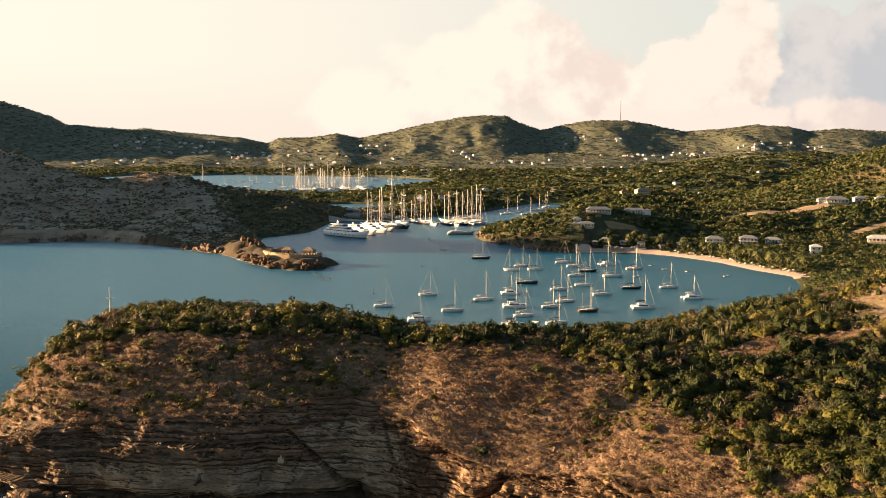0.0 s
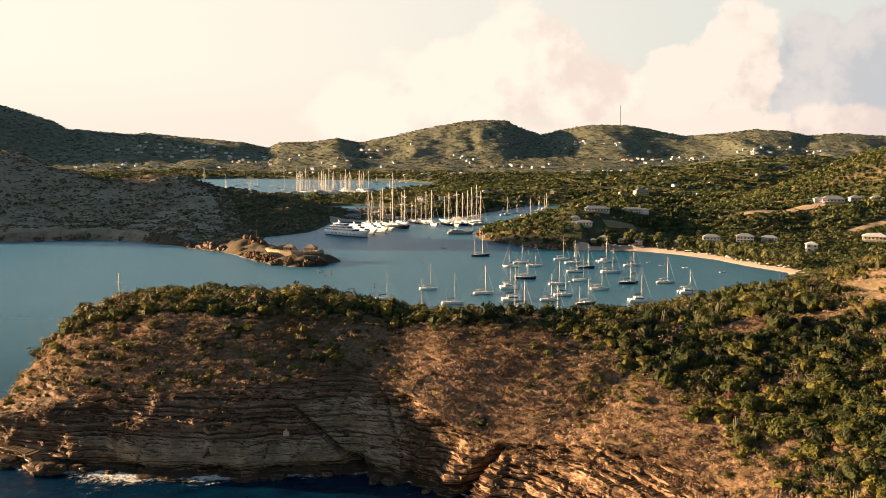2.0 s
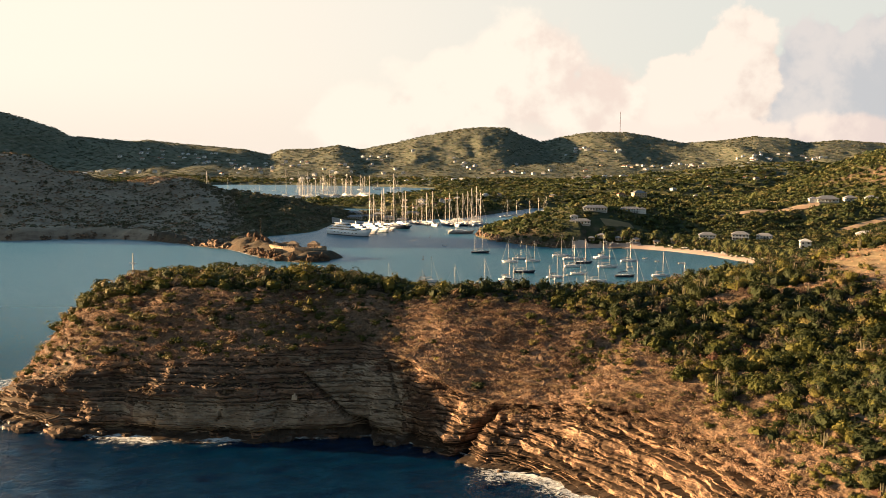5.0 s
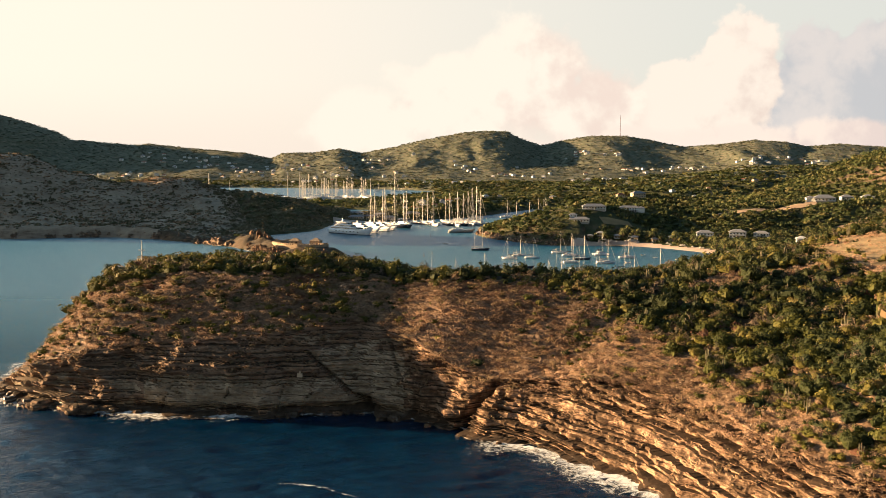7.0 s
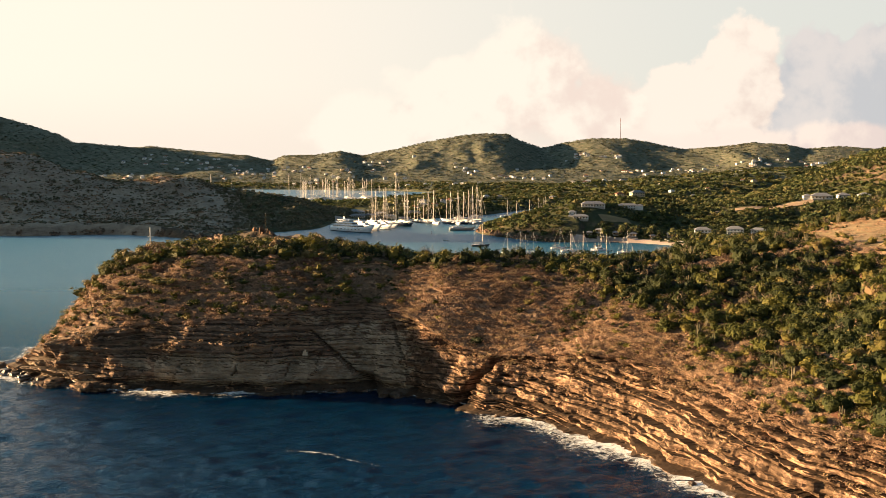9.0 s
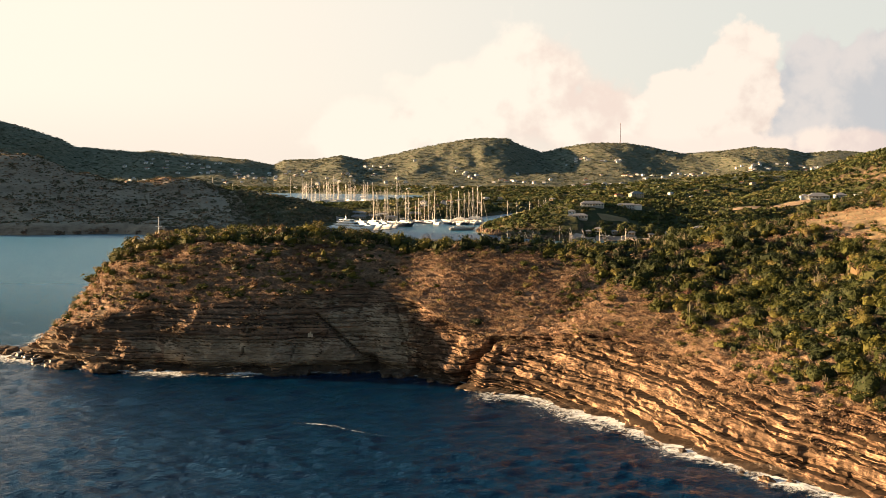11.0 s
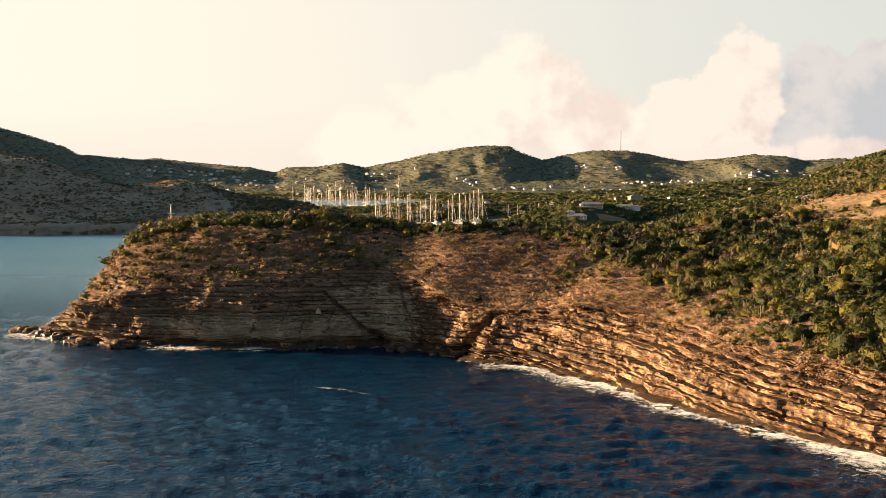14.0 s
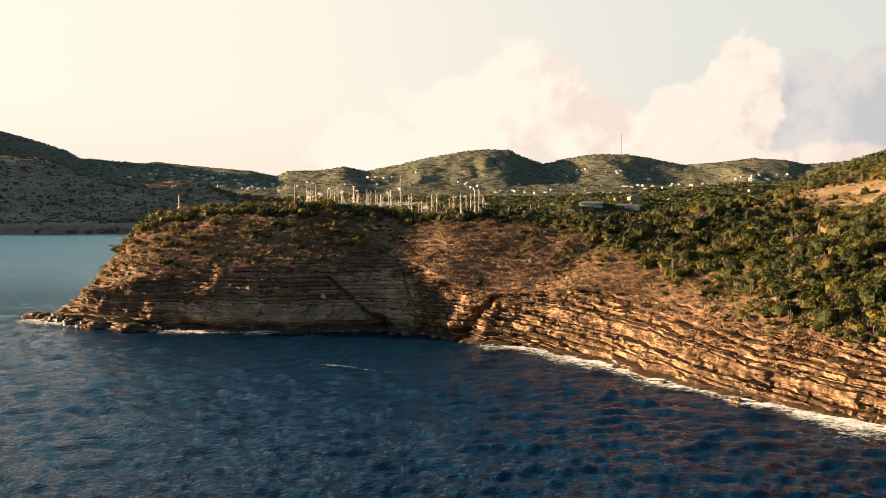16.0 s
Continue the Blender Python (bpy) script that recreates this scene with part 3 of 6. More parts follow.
def build_sea():
    ang = np.concatenate([[-178, -140, -110, -80, -60, -45, -36], np.linspace(-31, 31, 400), [36, 45, 60, 80, 110, 140, 178]])
    dist = np.concatenate([[2, 40, 80], np.geomspace(95, 480, 340), np.geomspace(500, 12500, 40)])
    a, r = np.meshgrid(np.radians(ang), dist)
    x, y = r * np.sin(a), -90 + r * np.cos(a)
    z = np.zeros(x.shape)
    rng = np.random.default_rng(2)
    for k in range(14):
        length = 2.4 * 1.17 ** k
        way = math.radians(255 + rng.normal(0, 46))
        phase = (x * math.cos(way) + y * math.sin(way)) * 6.2832 / length + rng.random() * 6.28 + 2.2 * fractal(x / (length * 2.2), y / (length * 2.2), 100 + k, 2)
        gust = np.clip(1.15 + 0.5 * fractal(x / (length * 6), y / (length * 6), 200 + k, 2), 0.6, 1.7)
        seen = np.clip(length / (0.013 * r) - 0.7, 0, 1)
        z += (0.029 - 0.0020 * k) * length * (1 - 2 * np.abs(np.sin(phase / 2)) ** 1.3) * gust * seen
    calm = np.clip((520 - r) / 160, 0, 1) * np.clip((r - 90) / 20, 0, 1)
    calm = calm * np.clip((29.5 - np.abs(np.degrees(a))) / 2, 0, 1)
    bay = np.clip((y - 330) / 80, 0, 1) * np.clip((x + 190) / 50, 0, 1)
    verts, quads = sheet(x, y, z * calm * (1 - 0.75 * bay))
    ob = mesh_object("water", verts, quads, (SEA,))
    return tagged(ob, "deep blue rippled sea and harbour water", "water", kind="structure")


build_sea()


def hash01(a, b, seed=0):
    v = (np.asarray(a, np.int64) * 73856093 ^ np.asarray(b, np.int64) * 19349663 ^ seed * 83492791) & 0x7FFFFFFF
    v = ((v ^ (v >> 15)) * 1103515245 + 12345) & 0x7FFFFFFF
    return ((v >> 8) & 0xFFFF) / 65535.0


def coast_line(ring, spacing, width):
    """A coast walked at even steps, rounded, with its normal towards the land."""
    p = np.array(ring, float)
    seg = np.concatenate([[0], np.cumsum(np.hypot(*np.diff(p, axis=0).T))])
    s = np.arange(0, seg[-1], spacing)
    x, y = np.interp(s, seg, p[:, 0]), np.interp(s, seg, p[:, 1])

    def blur(v, w):
        k = np.exp(-0.5 * (np.arange(-3 * w, 3 * w + spacing, spacing) / w) ** 2)
        k /= k.sum()
        return np.convolve(np.pad(v, len(k) // 2, mode="edge"), k, "valid")[:len(v)]
    x, y = blur(x, 1.2), blur(y, 1.2)
    tx, ty = np.gradient(blur(x, width)), np.gradient(blur(y, width))
    n = np.hypot(tx, ty)
    return s, x, y, ty / n, -tx / n


LEDGES = []


def build_cliff():
    ring = SOUTH[3:] + HARBOUR[:3]
    s, x, y, nx, ny = coast_line(ring, 0.6, 5.0)
    rows_low, rows_top = 150, 46
    _, lip, lip_in, rise, arc = south_edge(x, y)
    lip_in = np.convolve(np.pad(lip_in, 20, mode="edge"), np.ones(41) / 41, "valid")
    zlip, _ = ground_height(x + nx * lip_in, y + ny * lip_in)
    zlip = np.maximum(zlip, 1.5)
    east = np.clip((x - 6) / 14, 0, 1)
    tip = np.clip((-92 - x) / 22, 0, 1)
    s_cleft = s[np.argmin(np.hypot(x - 6, y - 233))]
    s_second = s[np.argmin(np.hypot(x + 9, y - 243))]
    # rock beds of uneven thickness
    dice = np.random.default_rng(31)
    thick_of = 0.32 + 2.0 * dice.random(90) ** 2.0
    base_of = -12 + np.concatenate([[0], np.cumsum(thick_of)])[:-1]
    hard_of = dice.random(90)
    tread_of = np.where(dice.random(90) < 0.3, 1.0, 0.12)
    X, Y, Z = [], [], []
    for j in range(rows_low):
        u = j / (rows_low - 1)
        z = -2.5 + (zlip + 2.5) * u
        q = z + 0.072 * np.maximum(s_cleft - s, 0) + 0.7 * fractal(s / 45, z / 40, 61, 2) + 0.28 * fractal(s / 5, z / 3, 62, 2)
        k = np.clip(np.searchsorted(base_of, q) - 1, 0, 89)
        thick, hard = thick_of[k], hard_of[k]
        f = np.clip((q - base_of[k]) / thick, 0, 1)
        # east of the cleft each bed stands back on the one below: a face, then a tread
        back = (np.clip((f - 0.70) / 0.30, 0, 1) - f) * thick * tread_of[k] * np.clip(1.0 + 0.9 * fractal(s / 13, z / 7, 63, 2), 0.1, 1.6)
        ue = np.clip(u + back / (zlip + 2.5), 0, 1)
        # great terraces of blocks at the point
        qt = z + 1.1 * fractal(s / 19, s * 0, 65, 2)
        kt = np.floor(qt / 3.1)
        ft = qt / 3.1 - kt
        ut = np.clip(u + (np.clip((ft - 0.8) / 0.2, 0, 1) - ft) * 3.1 / (zlip + 2.5), 0, 1)
        g = np.where(east > 0.5, ue ** 1.2, u ** 2.2) * (1 - tip) + tip * ut ** 1.1
        inland = lip_in * g
        reach = 5.0 + 8.0 * hash01(k, 5, 3)
        wave = value_noise(s / reach, k * 3.37, 83) + 0.6 * value_noise(s / reach * 2.7, k * 5.11, 84) + 0.35 * value_noise(s / reach * 7.1, k * 1.7, 85)
        lost = np.clip(value_noise(s / 11, k * 2.3, 87) * 2 - 0.6, 0, 1)
        block = np.floor(s / (2.5 + 7 * hash01(k, 3, 5)) + 7 * hash01(k, 1, 2) + 0.25 * value_noise(s / 3, k * 1.3, 88))
        out = 1.1 * (hard - 0.5) + 0.60 * wave - 1.1 * lost + 0.8 * (hash01(block, k, 17) - 0.5) + 0.35 * (f - 0.45) * np.minimum(thick, 1.0)
        out = out - (0.30 + 0.5 * hash01(k, 9, 9)) * np.clip((0.22 - f) / 0.12, 0, 1)
        line = -25 - (z - 3) * 1.07
        westward = np.clip((line - x) / 0.8, 0, 1)
        massive = np.clip(1.3 - np.abs(z - 6.5) / 5.0, 0, 1) * westward * (1 - tip)
        big = fractal(s / 17, z / 16, 71, 3)
        bowl = (1 - westward) * np.clip((2 - x) / 8, 0, 1)
        out = out * (1 - 0.88 * massive) * (1 - 0.5 * bowl) * (1.0 + 0.25 * east - 0.65 * tip)
        out = out + (2.6 - 0.8 * east) * big + 0.9 * fractal(s / 6, z / 5, 77, 3) * (1 - 0.5 * massive) * (1 - 0.5 * east) + 0.32 * fractal(s / 1.5, z / 0.9, 73, 3)
        # a brown bed overhangs the pale wall
        out = out + 1.5 * np.clip(1 - np.abs(z - 13.2 - 0.8 * wave * 0.3) / 1.2, 0, 1) * westward * (1 - tip) * np.clip(0.6 + fractal(s / 9, s * 0, 66, 2), 0, 1.3)
        bt = np.floor(s / (6.0 + 5.0 * hash01(kt, 2, 7)) + 5 * hash01(kt, 4, 9))
        out = out + tip * (3.8 * (hash01(bt, kt, 31) - 0.42) + 0.8 * big + 0.9 * (ft - 0.5))
        # the sea has cut in at the foot, over a low wet shelf
        cut = np.clip(1 - np.abs(z - 2.2) / 1.7, 0, 1) * (1 - 0.55 * east)
        out = out - 2.2 * cut + (1.8 + 1.2 * fractal(s / 5, s * 0, 67, 3)) * np.clip((1.0 - z) / 0.5, 0, 1)
        # joints
        walk_s = s + 0.25 * z + 3 * fractal(s / 24, z / 7, 91, 3)
        joint = np.abs((walk_s / 9.0) % 1 - 0.5) * 9.0
        out = out - 1.5 * np.clip(hash01(np.floor(walk_s / 9.0), np.floor(z / 9), 3) * 2 - 1.0, 0, 1) * np.clip(1 - joint / 0.32, 0, 1) * (1 - 0.6 * east)
        # a fault leans across the bay's wall, with a cave at its foot
        out = out + 1.3 * westward * np.clip((19 - z) / 3, 0, 1) - 1.6 * np.clip(1 - np.abs(x - line - 0.6) / 0.7, 0, 1) * (z < 19)
        out = out - 5.0 * np.exp(-((x + 24.5) / 2.6) ** 2) * np.clip(1.2 - np.abs(z - 3.6) / 2.2, 0, 1)
        # two narrow clefts
        for s0, lean, deep, wide, high in ((s_cleft, 0.55, 10.0, 1.3, 20), (s_second, -0.6, 1.8, 0.45, 15)):
            slot = np.abs(s - (s0 - lean * z) + 0.4 * fractal(z / 3, s * 0, 93, 2))
            out = out - deep * np.clip(1 - slot / (wide + 0.05 * np.maximum(high - z, 0)), 0, 1) ** 0.6
        # a buttress stands out beside the first cleft
        out = out + 2.6 * np.exp(-((s - (s_cleft - 0.55 * z) - 6.5) / 4.5) ** 2) * np.clip((17 - z) / 6, 0, 1)
        fade = np.clip((1 - u) / 0.06, 0, 1)
        out = out * (0.25 + 0.75 * fade) * np.clip((zlip + 1) / 9, 0.25, 1)
        X.append(x + nx * (inland - out))
        Y.append(y + ny * (inland - out))
        Z.append(z)
    for j in range(1, rows_top + 1):
        inland = lip_in + 26.0 * (j / rows_top) ** 1.1
        px, py = x + nx * inland, y + ny * inland
        px = px + 0.5 * fractal(s / 5, inland / 5, 43, 2)
        gz, _ = ground_height(px, py)
        # treads and risers: broken ledges of rock under the soil
        q = gz + 0.5 * fractal(px / 8, py / 8, 47, 3)
        tread = 1.3 + 1.3 * hash01(np.floor(q / 4), np.floor(s / 14), 5)
        f = (q / tread) % 1
        lump = np.clip(0.35 + 0.9 * fractal(px / 15, py / 15, 49, 2) + 0.6 * tip, 0, 1.2) * np.clip(1 - j / rows_top, 0, 1) ** 0.4
        gz = np.maximum(gz, 1.0) + 0.2 + lump * tread * 0.85 * (np.clip((f - 0.66) / 0.2, 0, 1) - f) + 0.18 * fractal(px / 1.7, py / 1.7, 53, 2) - (1.0 if j == rows_top else 0.0)
        X.append(px)
        Y.append(py)
        Z.append(gz)
    verts, quads = sheet(np.array(X), np.array(Y), np.array(Z))
    c = verts[quads].mean(1)
    wob = fractal(c[:, 0] / 9, c[:, 2] / 3 + c[:, 1] / 9, 27, 3)
    upper = c[:, 2] > 11.5 + 1.6 * wob
    west = c[:, 0] < -10 + 5 * wob
    bowl = c[:, 0] > -25 - (c[:, 2] - 3) * 1.07
    upper = np.where(bowl, c[:, 2] > 21 + 3 * wob, upper)
    index = np.where(west & upper, 2, np.where(west, 1, 0))
    index = np.where((c[:, 0] < -92) & (wob > -0.3), 2, index)
    above = np.arange(len(quads)) >= (rows_low - 1) * (len(s) - 1)
    crag = (c[:, 2] < 15 + 9 * np.clip((-88 - c[:, 0]) / 25, 0, 1) + 2.5 * wob) & (c[:, 0] < -60)
    index = np.where(above & ~crag, 3, np.where(above, 2, index))
    index = np.where(c[:, 2] < np.where(west, 1.9, 0.7) + 0.9 * wob, 4, index)
    # tufts and rubble that have caught on the treads
    e1, e2 = verts[quads[:, 2]] - verts[quads[:, 0]], verts[quads[:, 3]] - verts[quads[:, 1]]
    up = np.cross(e1, e2)
    up = np.abs(up[:, 2]) / np.maximum(np.linalg.norm(up, axis=1), 1e-6)
    tuft = ~above & (up > 0.72) & (c[:, 2] > 4.5) & (dice.random(len(c)) < 0.07 * np.clip(0.6 + fractal(c[:, 0] / 9, c[:, 1] / 9, 68, 2), 0, 1) * (1 + 1.5 * (c[:, 2] > 10)))
    LEDGES.extend(c[tuft])
    ob = mesh_object("cliff", verts, quads, (ROCK, PALE_ROCK, DARK_ROCK, SCRUB_SOIL, WET_ROCK), index, False)
    return tagged(ob, "layered buff and brown sea cliff with ledges and joints", "cliff", kind="structure")


build_cliff()


# ---- plants ----
def clump_shapes(rng, count, leaves, size, flat=0.8, thin=1.0, inner=0.5, core=0, core_size=0.8):
    """Shapes of leaf clumps in a unit dome: arrays of three-cornered leaves on several lobes, over a dim inner mass where core is given."""
    shapes = []
    for _ in range(count):
        lobes = rng.normal(0, 0.40, (rng.integers(5, 9), 3)) * (1, 1, 0.4) + (0, 0, 0.42)
        lobe_r = 0.32 + 0.26 * rng.random(len(lobes))
        which = rng.integers(0, len(lobes), leaves)
        way = rng.normal(0, 1, (leaves, 3))
        way /= np.linalg.norm(way, axis=1, keepdims=True)
        way[:, 2] = np.where(rng.random(leaves) < 0.8, np.abs(way[:, 2]), way[:, 2])
        near = inner + (1 - inner) * rng.random((leaves, 1)) ** 0.4
        c = lobes[which] + way * lobe_r[which][:, None] * near * (1, 1, flat)
        c[:, 2] = np.maximum(c[:, 2], 0.03)
        nrm = way + rng.normal(0, 0.17, (leaves, 3)) + (0, 0, 0.10)
        nrm /= np.linalg.norm(nrm, axis=1, keepdims=True)
        a = np.cross(nrm, rng.normal(0, 1, (leaves, 3)))
        a /= np.linalg.norm(a, axis=1, keepdims=True)
        b = np.cross(nrm, a)
        s1 = size * (0.6 + 0.8 * rng.random((leaves, 1)))
        s2 = s1 * thin
        shape = np.stack([c - a * s1, c + a * s1 * 0.9 - b * s2 * 0.8, c + a * s1 * 0.5 + b * s2], 1)
        if core:
            n = max(6, int(round(math.sqrt(core * 1.7))))
            k = max(3, core // n)
            th, ph = np.meshgrid(np.arange(n + 1) / n * 6.28319, np.linspace(-0.15, 1.5708, k + 1))
            d = np.stack([np.cos(th) * np.cos(ph), np.sin(th) * np.cos(ph), np.sin(ph)], -1)
            r = np.zeros(d.shape[:2])
            for lobe, lr in zip(lobes, lobe_r):
                dot = d @ lobe
                disc = np.maximum(dot * dot - (lobe @ lobe) + lr ** 2, 0)
                r = np.maximum(r, np.where(disc > 0, dot + np.sqrt(disc), 0))
            r = np.maximum(r, 0.3) * core_size
            r[:, -1] = r[:, 0]
            p = d * r[..., None]
            p[..., 2] = np.maximum(p[..., 2] * flat, 0.0)
            p[-1] = p[-1].mean(0)
            one = np.stack([p[:-1, :-1], p[:-1, 1:], p[1:, 1:]], 2).reshape(-1, 3, 3)
            two = np.stack([p[:-1, :-1], p[1:, 1:], p[1:, :-1]], 2).reshape(-1, 3, 3)
            shape = np.concatenate([shape, one, two])
        shapes.append(shape)
    return np.array(shapes)


def give_tint(ob, values):
    """The tint of each bush, for its foliage's colour."""
    ob.data.attributes.new("tint", "FLOAT", "FACE").data.foreach_set("value", np.asarray(values, np.float32))


def scatter(name, x, y, z, radius, height, shapes, mat, rng, label, category, tint=None):
    m = len(x)
    pick = rng.integers(0, len(shapes), m)
    turn = rng.random(m) * 6.283
    c, s = np.cos(turn)[:, None, None], np.sin(turn)[:, None, None]
    t = shapes[pick]
    vx = (t[..., 0] * c - t[..., 1] * s) * radius[:, None, None] + x[:, None, None]
    vy = (t[..., 0] * s + t[..., 1] * c) * radius[:, None, None] + y[:, None, None]
    vz = t[..., 2] * height[:, None, None] + z[:, None, None]
    verts = np.stack([vx, vy, vz], -1).reshape(-1, 3)
    faces = np.arange(len(verts)).reshape(-1, 3)
    ob = mesh_object(name, verts, faces, (mat,), None, False)
    give_tint(ob, np.repeat(rng.random(m) if tint is None else tint, shapes.shape[1]))
    return tagged(ob, label, category, kind="stuff")


def jittered(rng, x0, x1, y0, y1, step):
    gx, gy = np.meshgrid(np.arange(x0, x1, step), np.arange(y0, y1, step))
    return (gx + (rng.random(gx.shape) - 0.5) * step * 1.3).ravel(), (gy + (rng.random(gx.shape) - 0.5) * step * 1.3).ravel()


def in_sight(x, y, side=0.50):
    return np.abs(x) < side * (y + 92)


CREST_X = (-150, -120, -75, -46, -15, 37, 74, 101, 135, 163, 330)
CREST_Y = (345, 341, 329, 316, 291, 286, 313, 330, 357, 352, 420)


def build_scrub():
    rng = np.random.default_rng(5)
    x, y = jittered(rng, -160, 330, 70, 480, 2.15)
    h, d = ground_height(x, y)
    ds, lip, lip_in, rise, arc = south_edge(x, y)
    ok = (h > 2.0) & in_sight(x, y, 0.49) & ((ds > lip_in * 0.7) | (y > 340)) & (d > 2) & (y < np.interp(x, CREST_X, CREST_Y) + 18) & ((x > -129) | (y < 292))
    x, y, h, d, ds, lip_in = (v[ok] for v in (x, y, h, d, ds, lip_in))
    g = greenness(x, y)
    r = rng.random(len(x))
    bare = fractal(x / 11, y / 11, 37, 3)
    path = ((np.abs(y - (322 + 5 * np.sin(x / 11))) < 1.8) & (x < -66)) | (oval(x, y, -118, 320, 8, 20) < 1)
    green = (r < g * np.clip(0.80 + 0.30 * bare, 0.3, 0.95)) & (d > 6) & ~path & (ds > lip_in)
    size = 0.8 + 1.5 * rng.random(len(x)) ** 2.4 + 1.9 * g * rng.random(len(x)) ** 1.3
    # most bushes are green and olive, more of them dry or reddish near the cliff's edge
    hue = 0.04 + 0.54 * rng.random(len(x)) ** 1.6 + 0.18 * fractal(x / 20, y / 20, 39, 2) - 0.10 * g
    hue = hue + np.where(rng.random(len(x)) < 0.12 + 0.22 * np.clip(1.1 - g, 0, 1), 0.34, 0.0)
    hue = np.clip(hue + 0.14 * np.clip((-10 - x) / 40, 0, 1), 0.03, 0.95)
    open_ = oval(x, y, 149, 276, 19, 47) < 1
    leaves = clump_shapes(rng, 16, 180, 0.105, 0.9, 0.8, 0.80, 28, 0.84)
    gx = green & (rng.random(len(x)) < 0.90)
    coarse = clump_shapes(rng, 12, 110, 0.11, 0.9, 0.8, 0.82, 20, 0.88)
    for name, keep, shapes in (("green_scrub", gx & (y < 262), leaves), ("crest_scrub", gx & (y >= 262), coarse)):
        scatter(name, x[keep], y[keep], h[keep] - 0.2, size[keep], size[keep] * (0.85 + 0.55 * rng.random(keep.sum())), shapes, LEAF, rng, "dense green and olive thorn scrub covering the headland", "scrub", hue[keep])
    tw = (green & ~gx) | (~green & ~open_ & (r > 0.94) & (g > 0.15))
    twigs = clump_shapes(rng, 6, 60, 0.30, 1.0, 0.09, 0.1)
    scatter("bare_shrubs", x[tw], y[tw], h[tw] - 0.1, size[tw] * 0.8, size[tw] * 1.25, twigs, GREY_TWIG, rng, "leafless grey shrubs among the scrub", "scrub")
    low = clump_shapes(rng, 10, 150, 0.105, 0.9, 0.8, 0.7, 18, 0.78)
    west = np.clip((-5 - x) / 30, 0, 1)
    near = np.clip(1 - np.abs(green_edge(y) - x) / 26, 0, 1)
    few = ~green & (r > 0.90 - 0.42 * west - 0.28 * near - 0.12 * bare) & (d > 7) & ~path & (ds > lip_in) & ~(open_ & (r < 0.96))
    scatter("small_green_shrubs", x[few], y[few], h[few] - 0.15, size[few] * (1.0 + 0.25 * west[few]), size[few] * (0.9 + 0.2 * west[few]), low, LEAF, rng, "small green and olive shrubs dotted over the dry slope", "scrub", np.clip(hue[few] + 0.05 + 0.12 * near[few] - 0.10 * west[few], 0, 0.95))
    x, y = jittered(rng, -160, 200, 70, 360, 1.42)
    h, d = ground_height(x, y)
    ds, lip, lip_in, rise, arc = south_edge(x, y)
    g = greenness(x, y)
    keep = (h > 2.0) & in_sight(x, y, 0.49) & (ds > lip_in * 0.78) & (d > 2) & (rng.random(len(x)) > g * 0.94) & (y < np.interp(x, CREST_X, CREST_Y) + 6) & ((x > -129) | (y < 292))
    keep &= rng.random(len(x)) < np.clip(0.95 + 0.5 * fractal(x / 7, y / 7, 35, 2), 0.45, 1) * np.clip(oval(x, y, 149, 276, 19, 47), 0.25, 1)
    keep &= ~((np.abs(y - (322 + 5 * np.sin(x / 11))) < 1.6) & (x < -66)) & (oval(x, y, -119.5, 332, 4, 8) > 1)
    x, y, h = x[keep], y[keep], h[keep]
    s2 = (0.75 + 1.15 * rng.random(len(x)) ** 1.6) * np.where(oval(x, y, 149, 276, 19, 47) < 1, 0.6, 1.0)
    brush = clump_shapes(rng, 14, 92, 0.115, 0.85, 0.6, 0.55)
    hue = np.clip(rng.random(len(x)) * 0.55 + 0.2 + 0.42 * fractal(x / 16, y / 16, 36, 3) + 0.5 * (oval(x, y, 149, 276, 19, 47) < 1) + 0.34 * np.clip((-50 - x) / 40, 0, 1), 0.02, 0.98)
    scatter("dry_brush", x, y, h - 0.1, s2 * 1.15, s2 * 0.95, brush, DRY_LEAF, rng, "brown dry grass and brush on the slope", "dry brush", hue)
    at = np.array(LEDGES)
    s3 = 0.3 + 0.75 * rng.random(len(at)) ** 1.5
    scatter("ledge_tufts", at[:, 0], at[:, 1], at[:, 2] - 0.08, s3 * 1.4, s3, clump_shapes(rng, 8, 24, 0.34, 0.85, 0.6, 0.4), DRY_LEAF, rng, "dark dry tufts caught on the cliff's ledges", "dry brush", 0.55 * rng.random(len(at)))


build_scrub()


